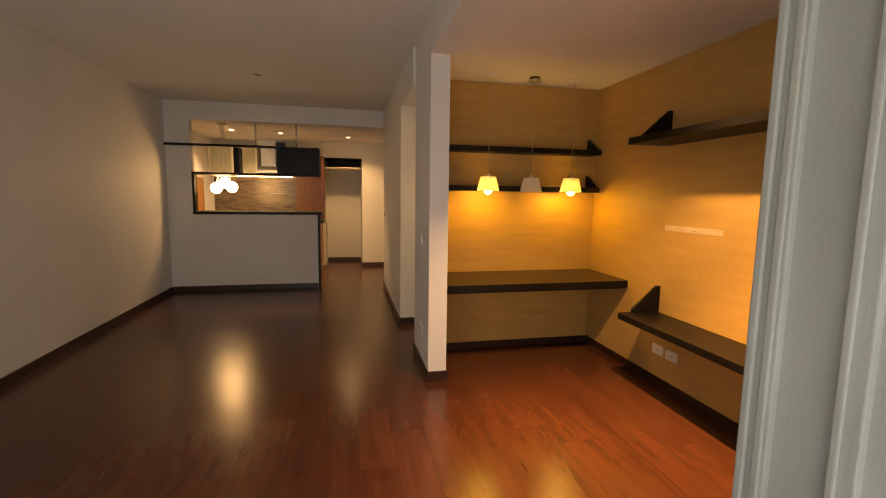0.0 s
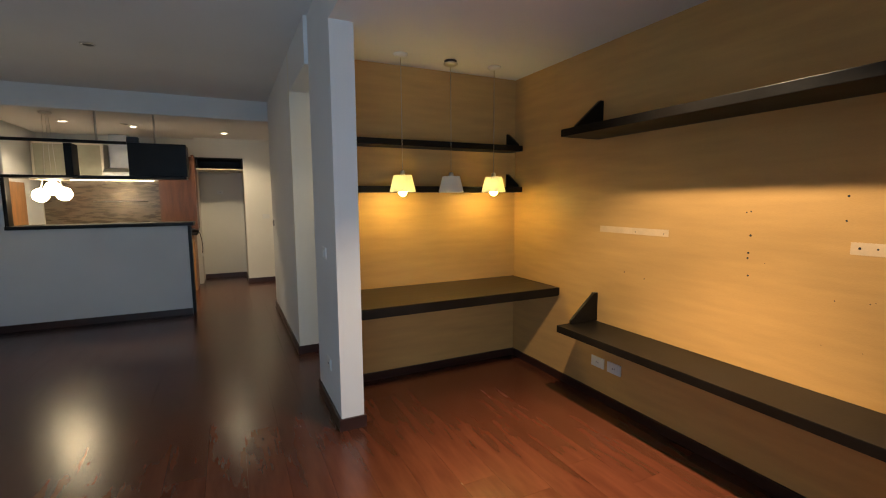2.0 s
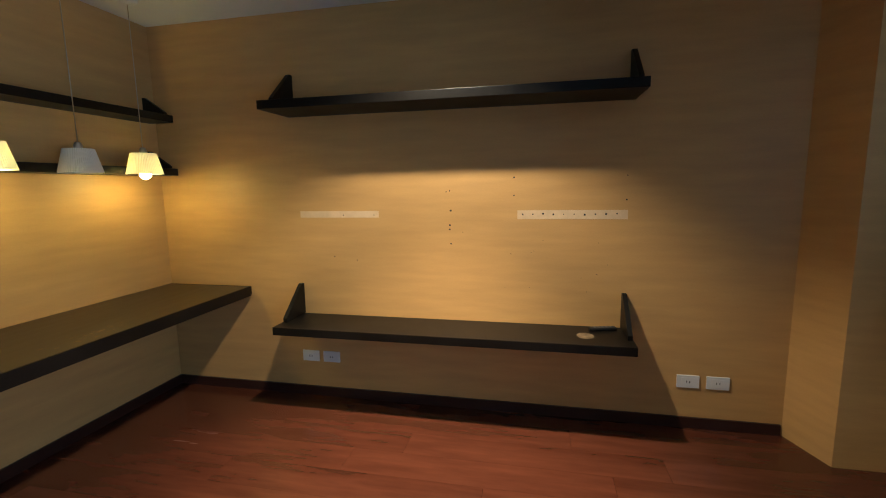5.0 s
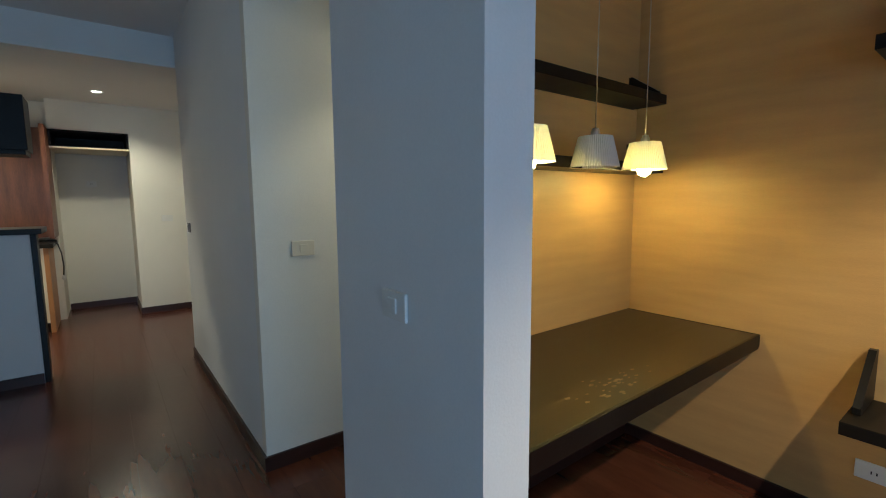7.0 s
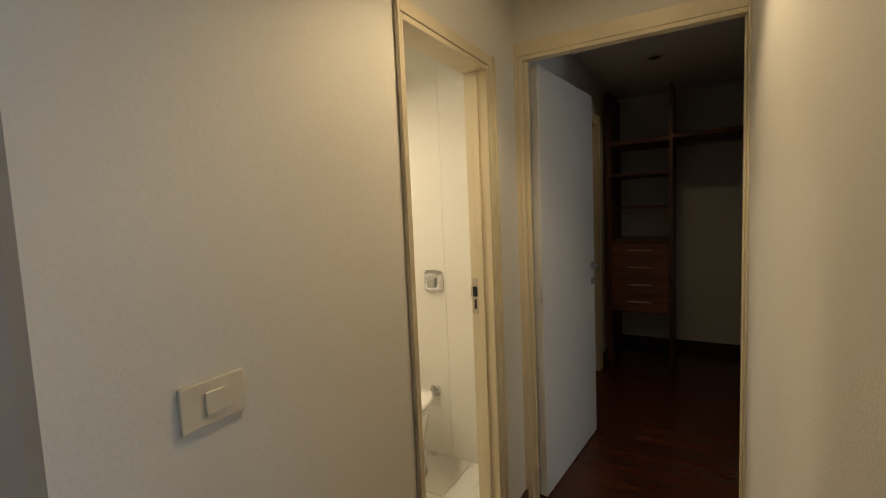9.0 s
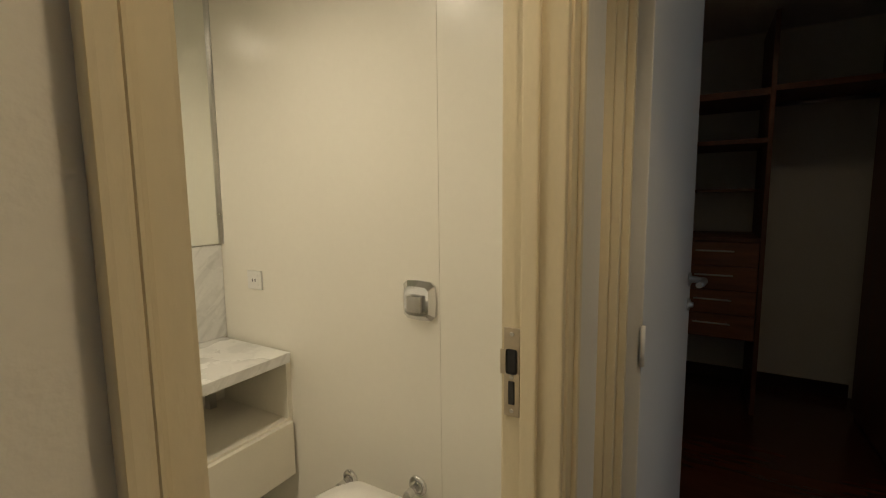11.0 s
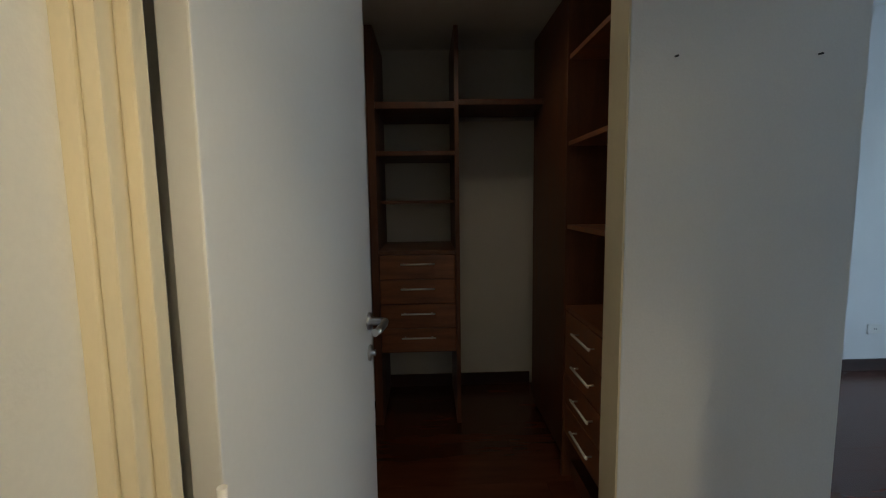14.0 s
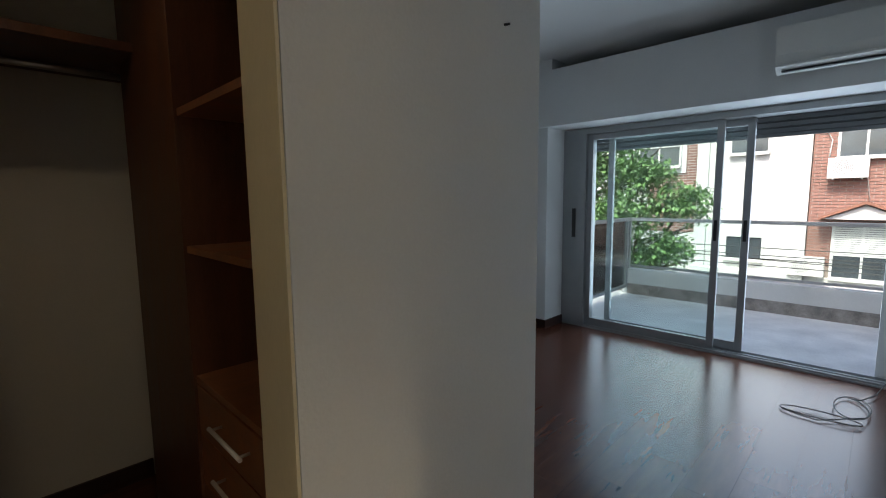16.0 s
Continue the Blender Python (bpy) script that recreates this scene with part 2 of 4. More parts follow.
def box(bm, x0, x1, y0, y1, z0, z1, bevel=0.0):
    v = [bm.verts.new((x, y, z)) for x in (x0, x1) for y in (y0, y1) for z in (z0, z1)]
    faces = [bm.faces.new([v[i] for i in q]) for q in ((0, 1, 3, 2), (4, 6, 7, 5), (0, 4, 5, 1), (2, 3, 7, 6), (0, 2, 6, 4), (1, 5, 7, 3))]
    if bevel:
        edges = list({e for f in faces for e in f.edges})
        bmesh.ops.bevel(bm, geom=edges, offset=bevel, segments=2, affect="EDGES", profile=0.6)
    return bm


def boxes(*rows, bevel=0.0):
    bm = bmesh.new()
    for r in rows:
        box(bm, *r, bevel=bevel)
    return bm


def lathe(profile, cx, cy, n=28, axis="z", bm=None):
    """Turn (radius, height) pairs about an upright axis, or about x."""
    bm = bm or bmesh.new()
    rings = []
    for r, h in profile:
        ring = []
        for i in range(n):
            a = 2 * math.pi * i / n
            p = (cx + r * math.cos(a), cy + r * math.sin(a), h) if axis == "z" else (h, cx + r * math.cos(a), cy + r * math.sin(a))
            ring.append(bm.verts.new(p))
        rings.append(ring)
    for a, b in zip(rings, rings[1:]):
        for i in range(n):
            bm.faces.new((a[i], a[(i + 1) % n], b[(i + 1) % n], b[i]))
    for ring in (rings[0], rings[-1]):
        bm.faces.new(ring)
    bmesh.ops.recalc_face_normals(bm, faces=bm.faces)
    for f in bm.faces:
        f.smooth = len(f.verts) == 4
    return bm


def prism(points, axis, a0, a1):
    """Push a flat outline along x, y or z."""
    bm = bmesh.new()
    put = {"x": lambda p, a: (a, p[0], p[1]), "y": lambda p, a: (p[0], a, p[1]), "z": lambda p, a: (p[0], p[1], a)}[axis]
    lo, hi = [bm.verts.new(put(p, a0)) for p in points], [bm.verts.new(put(p, a1)) for p in points]
    bm.faces.new(lo), bm.faces.new(hi[::-1])
    for i in range(len(points)):
        j = (i + 1) % len(points)
        bm.faces.new((lo[j], lo[i], hi[i], hi[j]))
    bmesh.ops.recalc_face_normals(bm, faces=bm.faces)
    return bm


def tube(points, r, n=8, bm=None):
    bm = bm or bmesh.new()
    pts = [Vector(p) for p in points]
    rings = []
    for i, p in enumerate(pts):
        d = (pts[min(i + 1, len(pts) - 1)] - pts[max(i - 1, 0)]).normalized()
        side = d.cross(Vector((0, 0, 1)) if abs(d.z) < 0.9 else Vector((1, 0, 0))).normalized()
        up = side.cross(d)
        rings.append([bm.verts.new(p + r * (math.cos(2 * math.pi * k / n) * side + math.sin(2 * math.pi * k / n) * up)) for k in range(n)])
    for a, b in zip(rings, rings[1:]):
        for k in range(n):
            bm.faces.new((a[k], a[(k + 1) % n], b[(k + 1) % n], b[k])).smooth = True
    bm.faces.new(rings[0][::-1]), bm.faces.new(rings[-1])
    return bm


def mesh_of(name, bm, mat):
    me = bpy.data.meshes.new(name)
    bmesh.ops.recalc_face_normals(bm, faces=bm.faces)
    bm.to_mesh(me)
    bm.free()
    me.materials.append(mat)
    return me


def part(name, bm, mat, parent, label=""):
    ob = new(name, mesh_of(name, bm, mat))
    ob.parent = parent
    if parent.data is None:
        ob.matrix_parent_inverse = parent.matrix_basis.inverted()
    return tagged(ob, label)


def thing(name, label, category, group="", at=None):
    ob = new(name)
    ob.empty_display_size = 0.1
    if at:
        ob.matrix_basis = pose(*at)
    return tagged(ob, label, category, group)


def solid(name, bm, mat, label, category, group=""):
    return tagged(new(name, mesh_of(name, bm, mat)), label, category, group)


def structure(name, bm, mat, label="", category=""):
    return tagged(new(name, mesh_of(name, bm, mat)), label, category or "wall", "", "structure")

# ---- large structure ----
XL, XP, XN, YB = -1.367, 1.64, 3.345, 7.643
structure("wall_west", boxes((XL - 0.15, XL, 0.3, 10.6, -0.1, 2.75)), M_WHITE, "plain white painted living room wall")
structure("wall_hall", boxes((1.613, 1.73, 5.566, 7.62, 0, 2.70)), M_WHITE, "white painted wall along the hall")
structure("wall_corridor_north", boxes((1.613, 2.43, 5.503, 5.566, 0, 2.70), (2.43, 3.005, 5.503, 5.566, 1.93, 2.70), (3.005, 3.345, 5.503, 5.566, 0, 2.70)), M_CREAMWALL, "warm white corridor wall with a bathroom door opening")
structure("wall_pillar", boxes((XP, 1.78, 3.965, 4.652, 0, 2.66)), M_WHITE, "white painted wall stub beside the desk nook")
structure("wall_corridor_south", boxes((1.78, 3.316, 4.640, 4.650, 0, 2.66)), M_CREAMWALL, "warm white corridor wall")
structure("wall_nook_back", boxes((1.78, 3.362, 4.628, 4.640, 0, 2.66)), M_VENEER, "straw coloured textured wallcovering behind the desk")
structure("wall_nook_side", boxes((XN, 3.362, 0.86, 4.628, 0, 2.66)), M_VENEER, "straw coloured textured wallcovering with old screw holes")
structure("wall_nook_column", prism([(3.362, 0.86), (3.345, 0.86), (3.08, 0.77), (3.08, 0.45), (3.362, 0.45)], "z", 0, 2.66), M_VENEER, "straw coloured column beside the balcony door")
structure("wall_bedroom_west", boxes((3.363, 3.375, 0.45, 4.627, 0, 2.75)), M_WHITE, "white painted bedroom wall")
structure("wall_bedroom_door", boxes((3.316, 3.345, 4.6505, 5.47, 2.04, 2.70), (3.316, 3.345, 5.47, 5.503, 0, 2.70)), M_CREAMWALL, "warm white wall round the bedroom door")
structure("wall_bedroom_north", boxes((3.40, 4.46, 5.54, 5.64, 0, 2.75), (4.46, 5.21, 5.54, 5.64, 2.04, 2.75), (5.21, 6.28, 5.54, 5.64, 0, 2.75)), M_CREAMWALL, "cream wall with the second bathroom's door opening")
structure("wall_east", boxes((6.135, 6.28, 0.3, 5.54, 0, 2.80)), M_WHITE, "white painted bedroom wall")
structure("wall_closet_back", boxes((6.074, 6.134, 3.95, 5.54, 0, 2.40)), M_CREAMWALL, "cream wall behind the open wardrobe")
structure("wall_closet_partition", boxes((4.205, 4.338, 3.89, 4.595, 0, 2.40), (4.338, 6.134, 3.89, 3.95, 0, 2.75)), M_WHITE, "white painted partition that hides the walk-in wardrobe")
# Cream sheet puts the warm corridor light into the white end's colour.
structure("trim_closet_partition", boxes((4.207, 4.338, 4.596, 4.602, 0, 2.40)), M_CREAM, "partition end coloured cream for the warm corridor light on it", "trim")
structure("wall_bath_east", boxes((3.490, 3.60, 5.64, 7.2, 0, 2.5), (3.490, 3.60, 5.566, 5.64, 0, 2.5)), M_BATH, "glossy off-white bathroom wall")
structure("wall_bath_north", boxes((1.73, 3.60, 7.073, 7.2, 0, 2.5)), M_BATH, "glossy off-white bathroom wall")
structure("wall_bath_inner", boxes((1.73, 1.742, 5.566, 7.073, 0, 2.5), (1.742, 2.41, 5.567, 5.577, 0, 2.5), (3.025, 3.490, 5.567, 5.577, 0, 2.5), (2.41, 3.025, 5.567, 5.577, 1.97, 2.5)), M_BATH, "glossy off-white bathroom wall")
structure("wall_entry_south", boxes((1.73, 2.8, 7.5, 7.62, 0, 2.7)), M_WHITE, "white entrance hall wall")
structure("wall_entry_east", boxes((2.7, 2.8, 7.62, 10.6, 0, 2.7)), M_WHITE, "white entrance hall wall")
structure("wall_niche", boxes((1.36, 2.7, 9.63, 10.6, 0, 2.5)), M_CREAMWALL, "cream wall end beside the refrigerator niche")
structure("wall_kitchen_back", boxes((XL, 0.66, 9.90, 10.6, 0, 2.5), (0.66, 1.36, 10.45, 10.6, 0, 2.5), (0.66, 1.36, 9.63, 9.75, 2.10, 2.5)), M_CREAMWALL, "cream kitchen wall with an empty refrigerator niche")
structure("wall_bar", boxes((XL, 0.632, YB, YB + 0.12, 0, 1.10), (XL, -1.05, YB, YB + 0.12, 1.10, 2.407)), M_WHITE, "white painted half-height bar wall")
structure("wall_kitchen_soffit", boxes((XL, 2.7, YB, YB + 0.09, 2.407, 2.70)), M_WHITE, "white painted dropped beam above the bar")
structure("wall_corridor_beam", boxes((1.614, 1.76, 4.652, 5.503, 2.33, 2.66)), M_WHITE, "white painted beam above the corridor opening")
structure("wall_facade_living", boxes((XL - 0.15, -1.1, 0.3, 0.80, 0, 2.75), (-1.1, 3.08, 0.40, 0.80, 2.12, 2.75), (3.08, 3.5, 0.3, 0.45, 0, 2.75)), M_WHITE, "white wall round the living room's balcony door")
structure("wall_facade_bedroom", boxes((5.99, 6.135, 0.45, 0.93, 0, 2.75), (3.392, 6.135, 0.52, 0.58, 2.05, 2.80)), M_WHITE, "white wall and pilaster beside the sliding window")
structure("bulkhead_bedroom", boxes((3.392, 6.134, 0.582, 0.975, 2.06, 2.595), (5.925, 6.134, 0.582, 0.975, 2.595, 2.70)), M_WHITE, "white painted roller shutter box with a dark slot above", "trim")

# Unseen slab, added over all rooms so that no sun leaks in.
structure("roof_slab", boxes((XL - 0.16, 6.29, 0.28, 10.62, 2.81, 2.95)), M_RENDER, "unseen slab added above the rooms to block sunlight", "roof")
structure("ceiling_living", boxes((XL - 0.15, XP, 0.3, YB, 2.65, 2.75)), M_CEIL, "white painted ceiling", "ceiling")
structure("ceiling_nook", boxes((XP, XN, 0.80, 3.965, 2.395, 2.66), (1.78, XN, 3.965, 4.628, 2.395, 2.66)), M_CEIL, "lowered white painted ceiling above the nook", "ceiling")
structure("ceiling_corridor", boxes((1.78, 3.316, 4.650, 5.503, 2.33, 2.66)), M_CEIL, "lowered white painted corridor ceiling", "ceiling")
structure("ceiling_kitchen", boxes((XL, 2.7, YB + 0.09, 10.6, 2.407, 2.70)), M_CEIL, "lowered cream kitchen ceiling", "ceiling")
structure("ceiling_bath", boxes((1.742, 3.490, 5.577, 7.073, 2.33, 2.5)), M_CEIL, "white bathroom ceiling", "ceiling")
structure("ceiling_bedroom", boxes((3.392, 6.135, 0.58, 3.89, 2.70, 2.80)), M_CEIL, "white bedroom ceiling", "ceiling")
structure("ceiling_bedroom_entry", boxes((3.40, 6.074, 3.951, 5.54, 2.385, 2.75), (3.40, 4.204, 3.60, 3.951, 2.385, 2.69)), M_CEIL, "lowered cream ceiling in front of the wardrobe", "ceiling")

# skirtings
H, D = 0.075, 0.013
structure("baseboard_living", boxes((XL, XL + D, 0.8, YB, 0, H), (XL + D, 0.63, YB - D, YB, 0, H), (1.613 - D, 1.613, 5.503 - D, 7.62, 0, H), (1.613, 2.37, 5.503 - D, 5.503, 0, H),
                                    (XP - D, XP, 3.965 - D, 4.652, 0, H), (XP, 1.78 + D, 3.965 - D, 3.965, 0, H), (1.78, 1.78 + D, 3.965, 4.62, 0, H),
                                    (3.045, 3.316, 5.503 - D, 5.503, 0, H), (1.782, 3.30, 4.650, 4.650 + D, 0, H)), M_BASE, "red-brown wooden skirting", "baseboard")
structure("baseboard_nook", boxes((1.78 + D, XN - D, 4.628 - D, 4.628, 0, 0.062), (XN - D, XN, 0.87, 4.628, 0, 0.062)), M_BASE, "red-brown wooden skirting", "baseboard")
structure("baseboard_hall", boxes((0.67, 1.36 - D, 10.45 - D, 10.45, 0, H), (1.36 - D, 1.36, 9.63 - D, 10.45, 0, H), (1.36, 2.7, 9.63 - D, 9.63, 0, H)), M_BASE, "red-brown wooden skirting", "baseboard")
structure("baseboard_bedroom", boxes((6.135 - D, 6.135, 0.93, 3.89, 0, 0.09), (5.99, 6.135 - D, 0.93, 0.93 + D, 0, 0.09), (5.99 - D, 5.99, 0.60, 0.93 + D, 0, 0.09), (4.36, 6.12, 3.89 - D, 3.89, 0, H),
                                     (6.074 - D, 6.074, 4.45, 5.54, 0, 0.09), (5.29, 6.06, 5.54 - D, 5.54, 0, 0.09)), M_BASE, "dark red-brown wooden skirting", "baseboard")

# ---- doors and frames ----


def door_frame(name, label, x0, x1, y0, y1, top, w, axis, left=None):
    """Casing and lining round an opening: along x (axis 'x') or along y."""
    ob = tagged(thing(name, label, "door frame", at=(x0, y0, 0)), kind="structure")
    rows = []
    wl = w if left is None else left
    if axis == "x":
        rows.append(("casing", [(x0 - wl, x0, y0 - 0.014, y0, 0, top + w), (x1, x1 + w, y0 - 0.014, y0, 0, top + w), (x0, x1, y0 - 0.014, y0, top, top + w)]))
        rows.append(("casing_bead", [(x0 - wl - 0.003, x0 - wl + 0.008, y0 - 0.017, y0 - 0.014, 0, top + w), (x1 + w - 0.008, x1 + w + 0.008, y0 - 0.022, y0 - 0.014, 0, top + w)]))
        rows.append(("lining", [(x0, x0 + 0.018, y0 - 0.010, y1 + 0.014, 0, top), (x1 - 0.018, x1, y0 - 0.010, y1 + 0.014, 0, top), (x0 + 0.018, x1 - 0.018, y0 - 0.010, y1 + 0.014, top - 0.018, top)]))
        rows.append(("stop", [(x0 + 0.018, x0 + 0.032, y0 + 0.026, y0 + 0.052, 0, top - 0.018), (x1 - 0.030, x1 - 0.018, y0 + 0.026, y0 + 0.052, 0, top - 0.018)]))
    else:
        rows.append(("casing", [(x0 - 0.014, x0, y0 + 0.0105, y0 + 0.018, 0, top + w), (x0 - 0.014, x0, y1, y1 + 0.03, 0, top + w), (x0 - 0.014, x0, y0 + 0.018, y1, top, top + w)]))
        rows.append(("lining", [(x0 - 0.010, x1 + 0.014, y0, y0 + 0.018, 0, top), (x0 - 0.010, x1 + 0.014, y1 - 0.018, y1, 0, top), (x0 - 0.010, x1 + 0.014, y0 + 0.018, y1 - 0.018, top - 0.018, top)]))
        rows.append(("stop", [(x0 + 0.012, x0 + 0.035, y1 - 0.034, y1 - 0.018, 0, top - 0.018), (x0 + 0.012, x0 + 0.030, y0 + 0.018, y0 + 0.026, 0, top - 0.018)]))
    for nm, rr in rows:
        part(nm, boxes(*rr, bevel=0.003), M_CREAM, ob)
    return ob


bath_frame = door_frame("door_frame_1", "cream painted bathroom door frame with a strike plate", 2.43, 3.005, 5.503, 5.576, 1.93, 0.04, "x", 0.012)
plate = part("strike_plate", boxes((2.9835, 2.9875, 5.558, 5.584, 0.978, 1.122), (2.9845, 2.9875, 5.584, 5.591, 1.045, 1.085), bevel=0.001), M_BRASS, bath_frame, "worn nickel strike plate")
part("latch_hole", boxes((2.9815, 2.9845, 5.562, 5.580, 1.048, 1.088), bevel=0.004), M_BLACK, plate)
part("bolt_hole", boxes((2.9815, 2.9845, 5.566, 5.576, 0.998, 1.036), bevel=0.001), M_BLACK, plate)
for z in (0.987, 1.042, 1.112):
    part("screw", lathe([(0.004, 2.9838), (0.003, 2.9825)], 5.571, z, 10, "x"), M_STEEL, plate)
bed_frame = door_frame("door_frame_2", "cream painted bedroom door frame", 3.316, 3.338, 4.640, 5.485, 2.04, 0.06, "y")
ens_frame = door_frame("door_frame_3", "cream painted frame of the second bathroom door", 4.46, 5.21, 5.54, 5.64, 2.04, 0.065, "x")
ens_door = tagged(thing("door_3", "closed cream painted door of the second bathroom", "door", at=(4.48, 5.6, 0)), kind="structure")
part("leaf", boxes((4.482, 5.188, 5.60, 5.635, 0.008, 2.02), bevel=0.003), M_CREAM, ens_door)

# bedroom door, wide open
leaf = thing("door_2", "white painted bedroom door standing wide open", "door", at=(3.385, 5.462, 0, 0, 0, -5.6))
tagged(leaf, kind="structure")


def part_local(name, bm, mat, parent, label=""):
    ob = new(name, mesh_of(name, bm, mat))
    ob.parent = parent
    return tagged(ob, label)


slab = part_local("leaf", boxes((0.0, 0.775, -0.038, 0.0, 0.01, 2.02), bevel=0.003), M_LEAF, leaf)
rose = part_local("lever_rose", lathe([(0.024, 0.0), (0.024, 0.006), (0.012, 0.010), (0.010, 0.045)], 0, 0, 20), M_STEEL, leaf)
rose.matrix_basis = pose(0.725, -0.038, 1.035, 90, 0, 0)
part_local("lever", tube([(0.725, -0.085, 1.035), (0.70, -0.088, 1.035), (0.64, -0.086, 1.035), (0.615, -0.080, 1.035)], 0.010, 10), M_STEEL, leaf)
lockr = part_local("lock_rose", lathe([(0.022, 0.0), (0.022, 0.006), (0.010, 0.010), (0.009, 0.018)], 0, 0, 20), M_STEEL, leaf)
lockr.matrix_basis = pose(0.725, -0.038, 0.945, 90, 0, 0)
part_local("lever", tube([(0.725, 0.045, 1.035), (0.70, 0.050, 1.035), (0.615, 0.045, 1.035)], 0.010, 10), M_STEEL, leaf)
part_local("latch_plate", boxes((0.7745, 0.778, -0.03, -0.008, 0.90, 1.10)), M_STEEL, leaf)
for z in (0.25, 1.0, 1.78):
    part_local("hinge", lathe([(0.006, z - 0.045), (0.006, z + 0.045)], -0.006, -0.040, 12), M_LEAF, leaf)

# inward leaf beside the camera's start
french = tagged(thing("door_1", "pale painted glazed balcony door leaf standing open", "door", at=(1.80, 0.52, 0)), kind="structure")
part("stile", boxes((1.765, 1.81, 1.36, 1.42, 0.02, 2.1), (1.755, 1.765, 1.395, 1.41, 0.02, 2.1), (1.757, 1.765, 1.365, 1.38, 0.02, 2.1), bevel=0.003), M_SAGE, french)
part("panel", boxes((1.778, 1.80, 0.60, 1.36, 0.12, 2.02)), M_SAGE, french, "flat grey-lit door panel")
part("stile", boxes((1.765, 1.81, 1.22, 1.258, 0.12, 2.02), (1.757, 1.765, 1.243, 1.256, 0.12, 2.02), bevel=0.003), M_SAGE, french)
part("stile", boxes((1.765, 1.81, 0.53, 0.60, 0.02, 2.1), bevel=0.003), M_SAGE, french)
part("rail", boxes((1.765, 1.81, 0.60, 1.36, 0.02, 0.12), bevel=0.003), M_SAGE, french)
part("rail", boxes((1.765, 1.81, 0.60, 1.36, 2.02, 2.1), bevel=0.003), M_SAGE, french)

# living room balcony glazing
win_l = tagged(thing("window_1", "wide aluminium balcony glazing with an open middle", "window", at=(1, 0.5, 0)), kind="structure")
part("frame", boxes((-1.1, -1.04, 0.42, 0.52, 0, 2.12), (3.02, 3.08, 0.42, 0.52, 0, 2.12), (-1.04, 3.02, 0.42, 0.52, 2.06, 2.12), (-1.04, 3.02, 0.42, 0.52, 0, 0.03)), M_ALU, win_l)
for x0, x1 in ((-1.04, 0.30), (1.84, 3.02)):
    sash = part("sash", boxes((x0, x0 + 0.05, 0.45, 0.49, 0.03, 2.06), (x1 - 0.05, x1, 0.45, 0.49, 0.03, 2.06), (x0 + 0.05, x1 - 0.05, 0.45, 0.49, 0.03, 0.09), (x0 + 0.05, x1 - 0.05, 0.45, 0.49, 2.0, 2.06), (x0 + 0.05, x1 - 0.05, 0.45, 0.49, 1.0, 1.03)), M_ALU, win_l)
    pane = part("pane", boxes((x0 + 0.05, x1 - 0.05, 0.467, 0.473, 0.09, 2.0)), M_GLASS, sash)
    pane.visible_shadow = False

# bedroom sliding window
win_b = tagged(thing("window_2", "grey aluminium sliding balcony window, one leaf slid open", "window", at=(5, 0.5, 0)), kind="structure")
part("frame", boxes((5.80, 5.99, 0.50, 0.60, 0, 2.05), (5.74, 5.80, 0.42, 0.60, 0, 2.05), (3.392, 5.74, 0.42, 0.60, 2.0, 2.05)), M_ALU, win_b)
part("track", boxes((3.392, 5.74, 0.40, 0.61, -0.01, 0.012), (3.392, 5.74, 0.45, 0.458, 0.012, 0.03), (3.392, 5.74, 0.535, 0.543, 0.012, 0.03), (3.392, 5.74, 0.59, 0.60, 0.012, 0.03)), M_ALU, win_b)
part("shutter_guide", boxes((5.71, 5.74, 0.43, 0.47, 0.03, 2.0)), M_ALU, win_b)
part("strap_winder", boxes((5.84, 5.875, 0.60, 0.618, 0.95, 1.25), bevel=0.004), M_BLACK, win_b, "dark shutter strap winder")


def sash(x0, x1, y, first):
    s = part("sash", boxes((x0, x0 + 0.055, y - 0.018, y + 0.018, 0.03, 2.0), (x1 - 0.055, x1, y - 0.018, y + 0.018, 0.03, 2.0), (x0 + 0.055, x1 - 0.055, y - 0.018, y + 0.018, 0.03, 0.10), (x0 + 0.055, x1 - 0.055, y - 0.018, y + 0.018, 1.94, 2.0), bevel=0.002), M_ALU, win_b)
    p = part("pane", boxes((x0 + 0.055, x1 - 0.055, y - 0.003, y + 0.003, 0.10, 1.94)), M_GLASS, s)
    p.visible_shadow = False
    part("pull", boxes((x0 + 0.015, x0 + 0.04, y + 0.018, y + 0.032, 0.98, 1.16), bevel=0.004), M_BLACK, s, "black recessed pull")


sash(4.53, 5.74, 0.54, True)
sash(4.33, 5.56, 0.455, False)
shutter = thing("roller_shutter", "grey roller shutter lowered a hand's width", "roller shutter", at=(4.6, 0.4, 2.0))
for i in range(4):
    z = 1.865 + i * 0.048
    part("slat", prism([(0.372, z), (0.386, z + 0.004), (0.388, z + 0.036), (0.378, z + 0.044), (0.370, z + 0.040)], "x", 3.40, 5.74), M_SHUT, shutter)
part("bottom_bar", boxes((3.40, 5.74, 0.366, 0.392, 1.835, 1.862), bevel=0.003), M_SHUT, shutter)
# Added sheet behind the slats; it blocks sky light in their gaps.
part("back_skin", boxes((3.40, 5.74, 0.360, 0.3675, 1.862, 2.3)), M_SHUT, shutter)

# ---- switches, sockets and ceiling fittings ----


